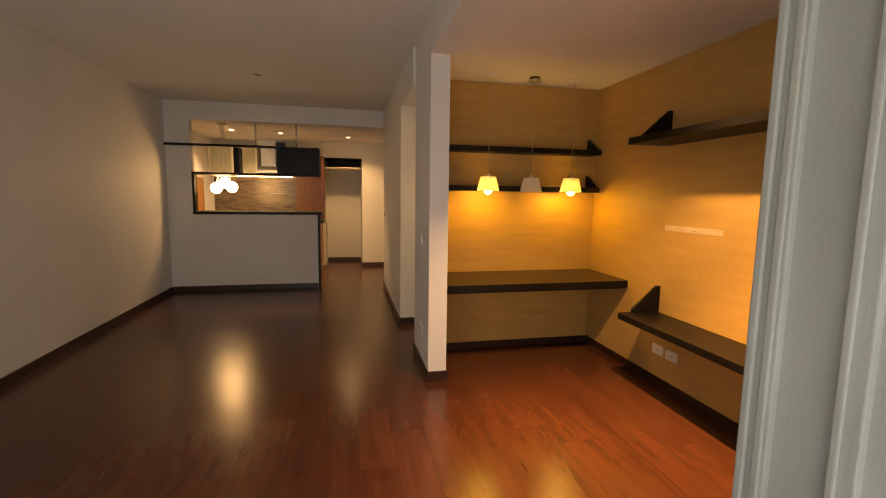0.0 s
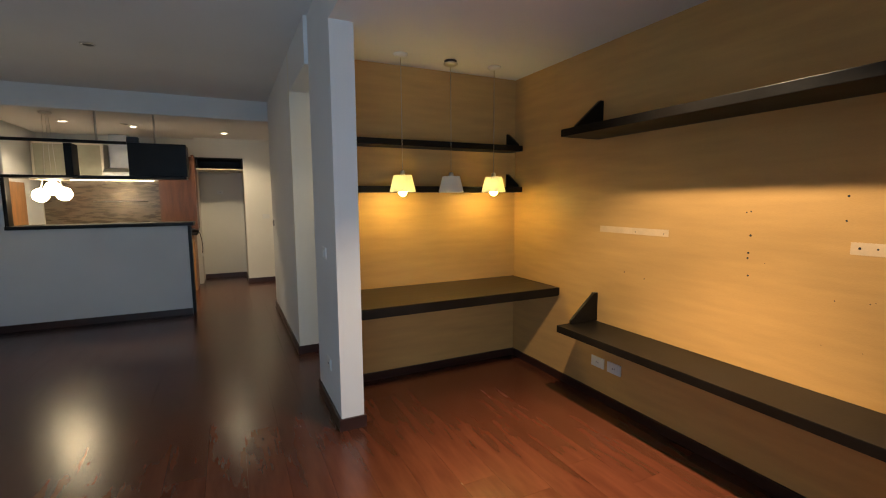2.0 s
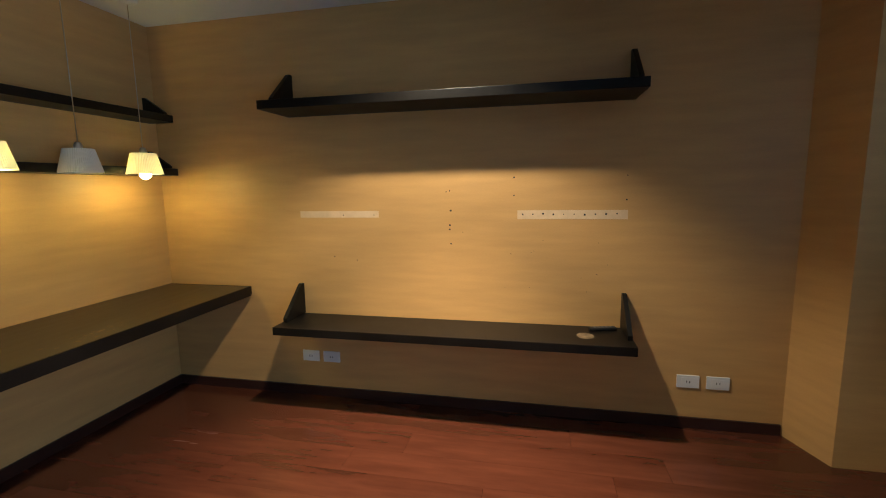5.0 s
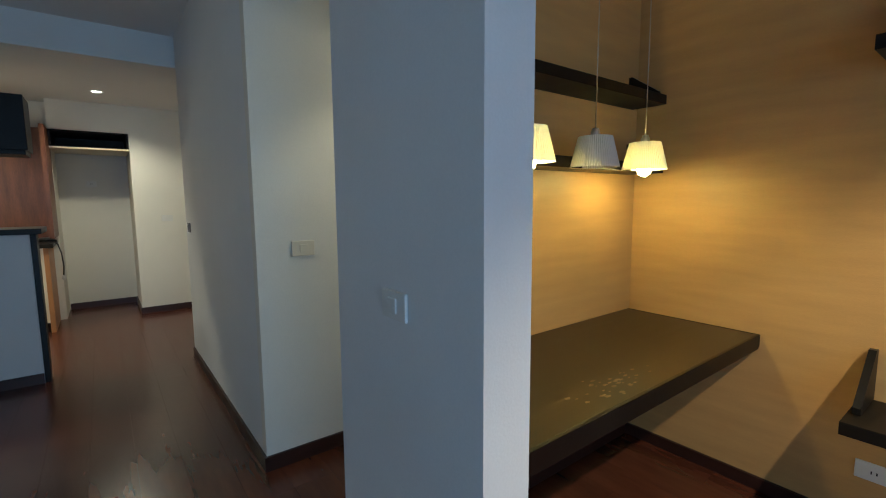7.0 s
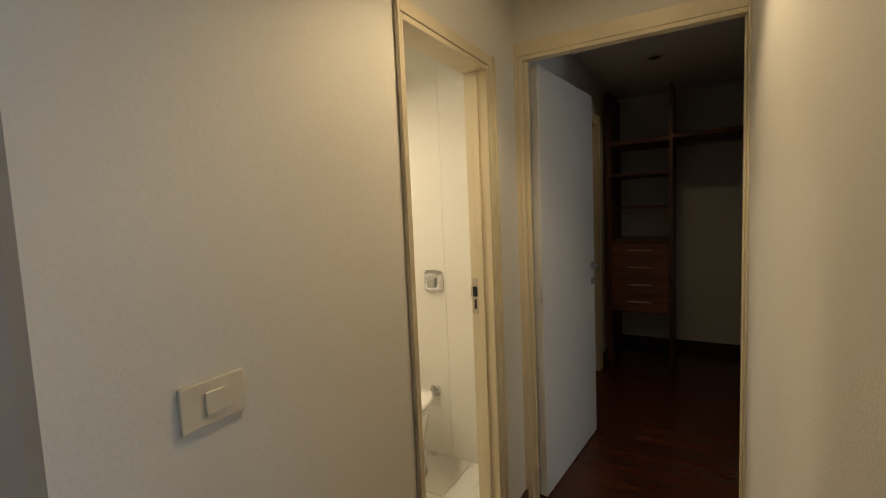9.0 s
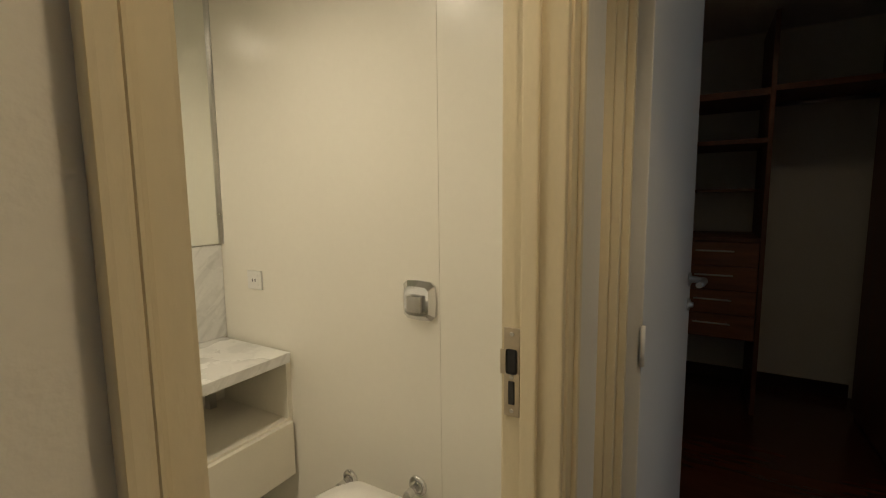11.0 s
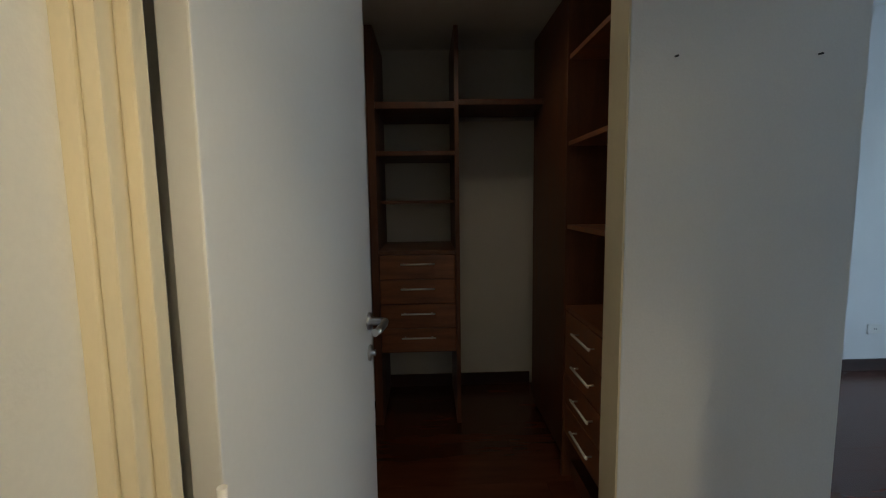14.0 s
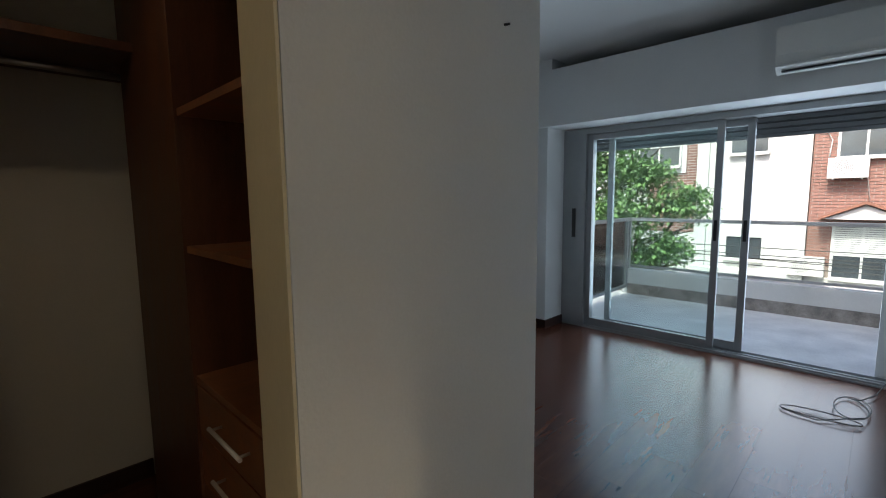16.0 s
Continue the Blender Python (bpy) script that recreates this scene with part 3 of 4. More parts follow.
def wall_plate(name, label, cx, cy, cz, w, h, side, mat=None, rocker=True):
    """A plate on a wall: side is the way that it faces."""
    mat = mat or M_PLASTIC
    ob = thing(name, label, "socket" if "socket" in name else "switch", "wall plates", at=(cx, cy, cz))
    def put(nm, a0, a1, z0, z1, d0, d1, mt, par):
        if side == "-x":
            r = (cx - d1, cx - d0, cy + a0, cy + a1, cz + z0, cz + z1)
        elif side == "+x":
            r = (cx + d0, cx + d1, cy + a0, cy + a1, cz + z0, cz + z1)
        else:
            r = (cx + a0, cx + a1, cy - d1, cy - d0, cz + z0, cz + z1)
        return part(nm, boxes(r, bevel=min(0.003, (d1 - d0) * 0.4)), mt, par)
    put("plate", -w / 2, w / 2, -h / 2, h / 2, 0, 0.009, mat, ob)
    if rocker:
        put("rocker", -w * 0.16, w * 0.2, -h * 0.26, h * 0.26, 0.009, 0.014, mat, ob)
    else:
        put("insert", -w * 0.3, w * 0.3, -h * 0.32, h * 0.32, 0.009, 0.0105, mat, ob)
        for d in (-0.008, 0.008):
            put("slot", d - 0.0022, d + 0.0022, -0.006, 0.006, 0.0105, 0.0112, M_BLACK, ob)
    return ob


for y, nm in ((3.600, False), (3.455, False), (1.335, False), (1.185, False)):
    wall_plate("wall_socket", "white double socket plate below the wall shelf", XN, y, 0.27, 0.115, 0.072, "-x", rocker=nm)
wall_plate("light_switch", "white switch plate on the wall stub", XP, 4.300, 1.058, 0.115, 0.075, "-x")
wall_plate("wall_socket", "white socket plate low on the wall stub", XP, 4.27, 0.33, 0.115, 0.075, "-x", rocker=False)
wall_plate("light_switch", "ivory switch plate on the corridor wall", 1.835, 5.503, 1.093, 0.115, 0.075, "-y", M_IVORY)
wall_plate("light_switch", "dark grey switch plate on the hall wall", 1.613, 7.44, 1.117, 0.10, 0.075, "-x", M_SHUT)
wall_plate("light_switch", "white switch plate in the entrance hall", 1.68, 9.63, 1.13, 0.115, 0.075, "-y")
wall_plate("wall_socket", "white socket plate low on the living room wall", XL, 5.82, 0.31, 0.115, 0.075, "+x", rocker=False)
wall_plate("wall_socket", "white socket plate beside the marble splashback", 3.490, 6.850, 1.010, 0.082, 0.075, "-x", rocker=False)
wall_plate("wall_socket", "white socket plate low on the bedroom wall", 6.135, 1.75, 0.33, 0.115, 0.075, "-x", rocker=False)


def downlight(x, y, z, lit, label, r=0.055):
    ob = thing("recessed_downlight", label, "ceiling lamp", "recessed ceiling lamps", at=(x, y, z))
    part("ring", lathe([(r, z), (r, z - 0.006), (r * 0.75, z - 0.008), (r * 0.72, z - 0.002)], x, y, 24), M_PLASTIC if lit else M_STEEL, ob)
    part("lens", lathe([(r * 0.7, z - 0.001), (r * 0.7, z - 0.004)], x, y, 24), M_SPOT if lit else M_BLACK, ob, "glowing lens" if lit else "dark unlit opening")


for x, y, z, lit in ((1.10, 8.965, 2.407, True), (0.0, 8.75, 2.407, True), (-0.72, 8.6, 2.407, True), (-0.06, 8.55, 2.407, False), (-0.72, 7.95, 2.407, False), (0.15, 5.95, 2.65, False),
                     (4.9, 5.08, 2.385, False), (2.51, 2.66, 2.395, True), (2.5, 5.0, 2.33, True), (2.75, 6.35, 2.33, True), (2.2, 6.35, 2.33, True)):
    downlight(x, y, z, lit, "small round recessed ceiling lamp, " + ("lit" if lit else "dim and deep-set" if x > 4 else "switched off"))

# ---- nook ----
desk = thing("wall_desk", "long dark brown wall-mounted desk with a scuffed top", "desk", at=(2.55, 4.3, 0.70))
part("desktop", boxes((1.782, 3.322, 4.01, 4.627, 0.672, 0.724), bevel=0.003), M_DESK, desk)
part("front_edge", boxes((1.782, 3.322, 4.000, 4.010, 0.660, 0.7245), bevel=0.002), M_DARK, desk)
part("end_edge", boxes((3.322, 3.332, 4.000, 4.627, 0.668, 0.7245), bevel=0.002), M_DARK, desk)
scuff = bmesh.new()
rs = random.Random(5)
for i in range(44):
    x, y, r = rs.gauss(2.36, 0.10), rs.gauss(4.10, 0.035), rs.uniform(0.002, 0.013)
    y = max(4.025, y)
    ring = [scuff.verts.new((x + 1.5 * r * math.cos(a) * rs.uniform(0.5, 1.1), y + r * 0.7 * math.sin(a) * rs.uniform(0.5, 1.1), 0.7246 + i * 0.00001)) for a in [k * 2 * math.pi / 9 for k in range(9)]]
    scuff.faces.new(ring)
tagged(part("scuff_marks", scuff, M_SCUFF, desk, "pale worn patches"), kind="stuff")


def bracket(pts, axis, a0, a1, parent):
    bm = prism(pts, axis, a0, a1)
    part("bracket", bm, M_DARK, parent, "triangular black bracket")


for z in (1.787, 1.452):
    s = thing("back_wall_shelf", "black-brown wooden shelf on the nook's back wall", "shelf", "back wall shelves", at=(2.5, 4.5, z))
    part("board", boxes((1.782, 3.30, 4.45, 4.627, z, z + 0.045), bevel=0.003), M_DARK, s)
    bracket([(4.627, z + 0.045), (4.627, z + 0.155), (4.610, z + 0.155), (4.47, z + 0.060), (4.47, z + 0.045)], "x", 3.255, 3.275, s)
for z, nm in ((1.788, "upper"), (0.510, "lower")):
    s = thing("side_wall_shelf", "long black-brown wooden shelf on triangular brackets, the %s one" % nm, "shelf", "side wall shelves", at=(3.2, 2.66, z))
    part("board", boxes((3.024, XN - 0.001, 1.665, 3.662, z, z + 0.047), bevel=0.003), M_DARK, s)
    for y in (1.685, 3.635):
        bracket([(XN - 0.001, z + 0.05), (XN - 0.001, z + 0.245), (XN - 0.03, z + 0.245), (3.12, z + 0.075), (3.12, z + 0.05)], "y", y - 0.012, y + 0.012, s)
remote = thing("remote_control", "small black remote control lying on the lower shelf", "remote control", at=(3.30, 1.80, 0.57))
body_r = new("body", mesh_of("body", boxes((-0.02, 0.02, -0.075, 0.075, 0.0, 0.018), bevel=0.006), M_BLACK))
body_r.parent = remote
for i in range(5):
    k = new("button", mesh_of("button", boxes((-0.010, 0.010, -0.05 + i * 0.022, -0.04 + i * 0.022, 0.018, 0.0195)), M_SHUT))
    k.parent = remote
remote.matrix_basis = pose(3.28, 1.80, 0.5575, 0, 0, 14)
mark = bmesh.new()
mark.faces.new([mark.verts.new((3.17 + 0.05 * math.cos(a), 1.90 + 0.045 * math.sin(a), 0.5577)) for a in [k * math.pi / 10 for k in range(20)]])
solid("ring_stain", mark, M_SCUFF, "pale round patch on the lower shelf", "stain")


def pleated_shade(cx, cy, z0, z1, r0, r1):
    bm = bmesh.new()
    n = 120
    rings = []
    for z, r in ((z0, r0), ((z0 + z1) / 2, (r0 + r1) / 2), (z1, r1), (z1 - 0.001, r1 - 0.004), ((z0 + z1) / 2, (r0 + r1) / 2 - 0.004), (z0 + 0.001, r0 - 0.004)):
        rings.append([bm.verts.new((cx + (r + 0.002 * (i % 2)) * math.cos(2 * math.pi * i / n), cy + (r + 0.002 * (i % 2)) * math.sin(2 * math.pi * i / n), z)) for i in range(n)])
    for a, b in zip(rings, rings[1:] + rings[:1]):
        for i in range(n):
            bm.faces.new((a[i], a[(i + 1) % n], b[(i + 1) % n], b[i]))
    return bm


for x, lit, drop in ((2.212, True, 0.0), (2.597, False, 0.006), (2.968, True, 0.0)):
    cy, z = 4.37, 1.452 - drop * 0.5
    p = thing("pendant_lamp", "pendant lamp with a pleated ivory shade, " + ("lit" if lit else "unlit"), "pendant lamp", "pendants above the desk", at=(x, cy, 2.395))
    part("ceiling_rose", lathe([(0.052, 2.394 - drop * 3), (0.052, 2.386 - drop * 3), (0.035, 2.374 - drop * 3), (0.008, 2.368 - drop * 3)], x, cy, 24), M_PLASTIC if lit else M_STEEL, p)
    if not lit:
        part("open_box", lathe([(0.045, 2.396), (0.045, 2.377)], x, cy, 20), M_BLACK, p)
    part("cord", tube([(x, cy, 2.37 - drop * 3), (x + 0.001, cy, 2.0), (x, cy, z + 0.14)], 0.0022, 8), M_BRASS, p)
    part("socket_cap", lathe([(0.012, z + 0.15), (0.018, z + 0.135), (0.018, z + 0.10), (0.014, z + 0.075)], x, cy, 16), M_STEEL, p)
    part("shade", pleated_shade(x, cy, z, z + 0.118, 0.092, 0.063), M_SHADE, p)
    if lit:
        prof = [(0.012, z + 0.075), (0.016, z + 0.055), (0.028, z + 0.025), (0.031, z + 0.005), (0.026, z - 0.015), (0.014, z - 0.026), (0.004, z - 0.029)]
        part("bulb", lathe(prof, x, cy, 20), M_BULB, p, "glowing warm bulb")

# old fixings on the side wall
for y0, y1, z0, z1 in ((3.10, 3.62, 1.175, 1.215), (1.68, 2.27, 1.165, 1.215)):
    solid("paint_patch", boxes((XN - 0.0016, XN + 0.002, y0, y1, z0, z1)), M_STRIP, "pale bare strip where a wall rail was removed", "wall mark", "wall marks")
rs = random.Random(11)
spots = [(2.66, 1.33), (2.68, 1.325), (2.655, 1.215), (2.66, 1.13), (2.662, 1.105), (2.655, 1.02), (3.40, 0.93), (3.25, 0.91), (3.33, 1.19), (3.13, 1.19), (2.29, 1.40), (2.29, 1.30)]
spots += [(2.24 - i * 0.056, 1.192 + rs.uniform(-0.004, 0.004)) for i in range(10)] + [(1.69, 1.40), (1.69, 1.27)] + [(rs.uniform(1.75, 2.6), rs.uniform(0.75, 1.1)) for _ in range(12)]
for i, (y, z) in enumerate(spots):
    r = rs.uniform(0.003, 0.006) if i < 24 else rs.uniform(0.0015, 0.003)
    solid("screw_hole", lathe([(r, XN - 0.0025), (r * 0.6, XN - 0.0012)], y, z, 8, "x"), M_BLACK, "small dark screw hole in the wallcovering", "wall mark", "screw holes")
for y, z in ((4.04, 1.771), (4.464, 1.766)):
    solid("nail", tube([(4.205, y, z), (4.190, y, z - 0.002)], 0.003, 6), M_BLACK, "small dark nail stuck in the white partition", "nail", "nails")

# ---- kitchen behind the bar ----
bar = thing("bar_counter", "dark wooden bar counter top on the white half wall", "counter", at=(-0.2, 7.7, 1.1))
part("top", boxes((-1.048, 0.70, 7.615, 8.02, 1.102, 1.142), bevel=0.003), M_DARK, bar)
part("end_post", boxes((0.634, 0.668, 7.638, 7.765, 0, 1.10), bevel=0.002), M_DARK, bar, "dark edge post down to the floor")
part("side_post", boxes((-1.048, -1.015, 7.64, 7.765, 1.143, 1.66), bevel=0.002), M_DARK, bar)
rack = thing("hanging_rack", "dark wooden rack with a box hung from the ceiling on rods", "rack", at=(-0.2, 7.7, 1.67))
part("upper_rail", boxes((XL + 0.002, 0.09, 7.60, 7.635, 2.045, 2.078), bevel=0.002), M_DARK, rack)
part("shelf", boxes((-1.048, 0.66, 7.638, 7.93, 1.662, 1.692), bevel=0.002), M_DARK, rack)
part("upright", boxes((-0.50, -0.43, 7.66, 7.90, 1.692, 2.045), bevel=0.002), M_DARK, rack)
part("closed_box", boxes((0.09, 0.675, 7.61, 7.94, 1.692, 2.070), bevel=0.004), M_DARK, rack, "closed black box")
for x in (-0.205, 0.355):
    part("rod", lathe([(0.011, 2.07), (0.011, 2.407)], x, 7.70, 12), M_STEEL, rack)
spk = thing("speaker", "small black speaker on the hanging rack", "speaker", at=(0.15, 7.7, 2.07))
part("cabinet", boxes((0.085, 0.20, 7.62, 7.72, 2.071, 2.135), bevel=0.006), M_BLACK, spk)

globe = thing("globe_lamp", "ceiling lamp of three glowing opal glass balls under a disc", "lamp", at=(-0.68, 7.9, 1.66))
part("ceiling_plate", lathe([(0.06, 2.406), (0.06, 2.385), (0.05, 2.38)], -0.70, 7.93, 24), M_STEEL, globe)
for dx in (-0.06, 0.0, 0.05):
    part("wire", tube([(-0.70 + dx * 0.5, 7.93, 2.382), (-0.69 + dx, 7.90, 1.66)], 0.0025, 6), M_STEEL, globe)
part("disc", lathe([(0.17, 1.661), (0.17, 1.648), (0.16, 1.645)], -0.69, 7.86, 28), M_STEEL, globe)
for x, y, z in ((-0.785, 7.84, 1.475), (-0.695, 7.93, 1.555), (-0.575, 7.84, 1.49)):
    part("stem", tube([(x, y, z + 0.06), (x * 0.7 - 0.69 * 0.3, y, 1.648)], 0.008, 8), M_STEEL, globe)
    prof = [(0.078 * math.sin(math.pi * (0.06 + 0.88 * i / 12)), z - 0.078 * math.cos(math.pi * (0.06 + 0.88 * i / 12))) for i in range(13)]
    part("glass_ball", lathe(prof, x, y, 24), M_GLOBE, globe, "glowing opal glass ball")

side = thing("wall_panel", "honey coloured wooden panel on the kitchen side wall", "panel", at=(-1.36, 8.3, 1.1))
part("board", boxes((XL + 0.001, XL + 0.018, 7.80, 9.25, 0.92, 1.66)), M_ORANGE, side)
for x0, x1, glassy in ((-1.345, -0.93, True), (-0.93, -0.52, True), (-0.16, 0.14, False)):
    u = thing("wall_cabinet", "kitchen wall cabinet with a framed frosted glass door" if glassy else "plain dark kitchen wall cabinet", "cabinet", "kitchen wall cabinets", at=(x0, 9.6, 1.75))
    part("body", boxes((x0, x1, 9.58, 9.899, 1.75, 2.25)), M_LACQ if glassy else M_DARK, u)
    d = part("door", boxes((x0 + 0.003, x0 + 0.03, 9.558, 9.578, 1.752, 2.248), (x1 - 0.03, x1 - 0.003, 9.558, 9.578, 1.752, 2.248), (x0 + 0.03, x1 - 0.03, 9.558, 9.578, 1.752, 1.78), (x0 + 0.03, x1 - 0.03, 9.558, 9.578, 2.22, 2.248)), M_LACQ if glassy else M_STEEL, u)
    part("pane", boxes((x0 + 0.03, x1 - 0.03, 9.565, 9.572, 1.78, 2.22)), M_FROST if glassy else M_SPLASH, d)
hood = thing("extractor_hood", "steel extractor hood between the wall cabinets", "hood", at=(-0.34, 9.7, 1.8))
part("canopy", prism([(9.42, 1.78), (9.898, 1.78), (9.898, 1.90), (9.60, 1.90), (9.42, 1.83)], "x", -0.515, -0.165), M_STEEL, hood)
part("chimney", boxes((-0.46, -0.22, 9.66, 9.898, 1.90, 2.40)), M_STEEL, hood)
shelf_k = thing("light_shelf", "thin steel shelf with a light strip below the wall cabinets", "shelf", at=(-0.6, 9.8, 1.72))
part("board", boxes((-1.345, 0.14, 9.62, 9.899, 1.722, 1.742)), M_STEEL, shelf_k)
part("strip", boxes((-1.2, 0.08, 9.64, 9.66, 1.712, 1.721)), M_TUBE, shelf_k, "glowing light strip")
solid("splashback", boxes((XL + 0.02, 0.14, 9.885, 9.899, 0.92, 1.72)), M_SPLASH, "brushed dark metal kitchen splashback", "splashback")
rail = thing("utensil_rail", "thin steel rail on the kitchen splashback", "rail", at=(-0.4, 9.85, 1.4))
part("bar", tube([(-0.75, 9.855, 1.40), (-0.05, 9.855, 1.40)], 0.008, 8), M_STEEL, rail)
for x in (-0.7, -0.1):
    part("mount", tube([(x, 9.855, 1.40), (x, 9.884, 1.40)], 0.006, 6), M_STEEL, rail)
tall = thing("tall_cabinet", "brown wooden tall kitchen cabinet beside the niche", "cabinet", at=(0.4, 9.7, 0.9))
part("side_panel", boxes((0.62, 0.658, 9.30, 9.899, 0.96, 2.10)), M_CLOSET, tall)
part("front", boxes((0.142, 0.618, 9.62, 9.899, 0.96, 2.10)), M_CLOSET, tall)
base_k = thing("base_cabinet", "white kitchen base cabinet with a pale wooden end", "cabinet", at=(-0.3, 9.6, 0))
part("body", boxes((XL + 0.02, 0.56, 9.32, 9.899, 0.10, 0.87)), M_LACQ, base_k)
part("end_panel", boxes((0.56, 0.60, 9.30, 9.899, 0.0, 0.87)), M_ORANGE, base_k, "pale wooden end panel")
part("plinth", boxes((XL + 0.02, 0.56, 9.38, 9.899, 0.0, 0.10)), M_DARK, base_k)
solid("kitchen_worktop", boxes((XL + 0.02, 0.64, 9.27, 9.884, 0.871, 0.912), bevel=0.003), M_DARK, "dark polished kitchen worktop", "worktop")
top_n = thing("niche_cabinet", "black open compartment above the refrigerator niche", "cabinet", at=(1.0, 9.7, 1.9))
part("board", boxes((0.662, 1.358, 9.66, 10.40, 1.905, 1.925)), M_CREAM, top_n)
part("back", boxes((0.662, 1.358, 10.36, 10.40, 1.925, 2.099)), M_DARK, top_n)
part("frame", boxes((0.662, 0.68, 9.66, 10.36, 1.925, 2.099), (1.34, 1.358, 9.66, 10.36, 1.925, 2.099), (0.68, 1.34, 9.66, 10.36, 2.085, 2.099)), M_DARK, top_n)
wall_plate("wall_socket", "white socket in the refrigerator niche", 0.98, 10.45, 1.55, 0.10, 0.07, "-y", rocker=False)

lead = thing("power_lead", "thin dark power lead hanging with a white plug", "cable", at=(0.665, 9.45, 0.9))
part("lead", tube([(0.64, 9.42, 0.916), (0.668, 9.42, 0.90), (0.690, 9.44, 0.80), (0.698, 9.45, 0.66), (0.690, 9.45, 0.56)], 0.006, 8), M_BLACK, lead)
part("plug", lathe([(0.012, 0.565), (0.018, 0.552), (0.018, 0.525), (0.010, 0.515)], 0.690, 9.45, 14), M_PLASTIC, lead, "white plug")

# ---- bathroom ----
solid("bath_mirror", boxes((1.80, 3.488, 7.056, 7.0725, 1.147, 2.32)), M_MIRROR, "large plain mirror above the marble splashback", "mirror")
solid("mirror_edge", boxes((3.4875, 3.4898, 7.038, 7.0725, 1.147, 2.32)), M_STEEL, "thin metal edge of the bathroom mirror", "trim")
solid("mirror_clip", prism([(3.095 + 0.022 * math.cos(k * math.pi / 10), 1.150 + 0.022 * math.sin(k * math.pi / 10)) for k in range(20)], "y", 7.044, 7.0555), M_CHROME, "small round chrome clip at the mirror's lower edge", "clip")
solid("marble_splashback", boxes((1.80, 3.488, 7.058, 7.0725, 0.752, 1.142)), M_MARBLE, "grey-veined white marble splashback", "splashback")
solid("marble_counter", boxes((1.80, 3.474, 6.655, 7.072, 0.710, 0.750), bevel=0.003), M_MARBLE, "grey-veined white marble vanity top", "vanity top")
van = thing("vanity_cabinet", "cream lacquered vanity drawers with an open shelf above", "cabinet", at=(2.7, 6.9, 0.25))
part("carcass_top", boxes((1.80, 3.488, 6.676, 7.072, 0.462, 0.480)), M_LACQ, van)
part("side", boxes((3.468, 3.513, 6.676, 7.072, 0.480, 0.709)), M_LACQ, van)
part("bottom", boxes((1.80, 3.488, 6.69, 7.072, 0.255, 0.272)), M_LACQ, van)
for x0, x1 in ((2.92, 3.474), (2.33, 2.914), (1.80, 2.324)):
    part("drawer_front", boxes((x0, x1, 6.656, 6.675, 0.258, 0.472), bevel=0.002), M_LACQ, van)
part("back_strip", boxes((1.80, 3.468, 7.048, 7.072, 0.55, 0.60)), M_LACQ, van)
for x in (2.74, 3.38):
    part("strut", boxes((x - 0.015, x + 0.015, 7.018, 7.048, 0.480, 0.709)), M_STEEL, van)
tr = thing("towel_rail", "thin white towel rail below the vanity top", "rail", at=(2.6, 6.68, 0.66))
part("bar", tube([(2.2, 6.675, 0.668), (3.0, 6.675, 0.668)], 0.006, 8), M_CHROME, tr)
for x in (2.25, 3.0):
    part("hanger", boxes((x - 0.010, x + 0.010, 6.664, 6.69, 0.655, 0.709), bevel=0.003), M_PLASTIC, tr)
basin = thing("wash_basin", "white conical ceramic vessel basin on the marble top", "basin", at=(2.64, 6.85, 0.750))
part("bowl", lathe([(0.08, 0.751), (0.11, 0.766), (0.185, 0.911), (0.19, 0.921), (0.18, 0.919), (0.10, 0.786), (0.02, 0.776)], 2.64, 6.855, 36), M_CERAMIC, basin)
part("waste", lathe([(0.022, 0.777), (0.022, 0.782)], 2.64, 6.855, 16), M_CHROME, basin)
tap = thing("basin_tap", "chrome wall spout above the basin", "tap", at=(2.64, 7.05, 1.0))
part("spout", tube([(2.64, 7.058, 1.02), (2.64, 6.99, 1.02), (2.64, 6.93, 1.0)], 0.013, 10), M_CHROME, tap)
flush = thing("flush_plate", "chrome flush valve plate with a square button", "flush plate", at=(3.490, 6.071, 1.0))
outline = [(-1, -0.80), (-1.06, 0), (-1, 0.80), (-0.75, 1.0), (0, 1.05), (0.75, 1.0), (1, 0.80), (1.06, 0), (1, -0.80), (0.75, -1.0), (0, -1.05), (-0.75, -1.0)]
plate_bm = bmesh.new()
levels = [[plate_bm.verts.new((x, 6.071 + 0.058 * k * a, 1.010 + 0.060 * k * b)) for a, b in outline] for x, k in ((3.4895, 1.0), (3.482, 1.0), (3.466, 0.74))]
for lo, hi in zip(levels, levels[1:]):
    for k in range(len(lo)):
        plate_bm.faces.new((lo[k], lo[(k + 1) % len(lo)], hi[(k + 1) % len(hi)], hi[k]))
plate_bm.faces.new(levels[-1])
part("plate", plate_bm, M_CHROME, flush)
part("button", boxes((3.448, 3.466, 6.046, 6.096, 0.978, 1.030), bevel=0.005), M_STEEL, flush)
solid("tile_mark", boxes((3.5135, 3.4905, 6.075, 6.135, 0.774, 0.803), bevel=0.0005), M_IVORY, "small yellowed patch below the flush plate", "wall mark")
toilet = thing("toilet", "white ceramic toilet with a closed lid", "toilet", at=(3.2, 6.15, 0))


def oval(bm, cx, cy, rx, ry, z, n=40, square=0.0):
    """An oval ring; square widens and flattens its wall end."""
    ring = []
    for i in range(n):
        c, d = math.cos(2 * math.pi * i / n), math.sin(2 * math.pi * i / n)
        if square and c > 0:
            d = math.copysign(abs(d) ** 0.6, d) * (1 - 0.12 * c)
            c = min(c ** 0.8, 0.93) * square
        ring.append(bm.verts.new((cx + rx * c, cy + ry * d, z)))
    return ring


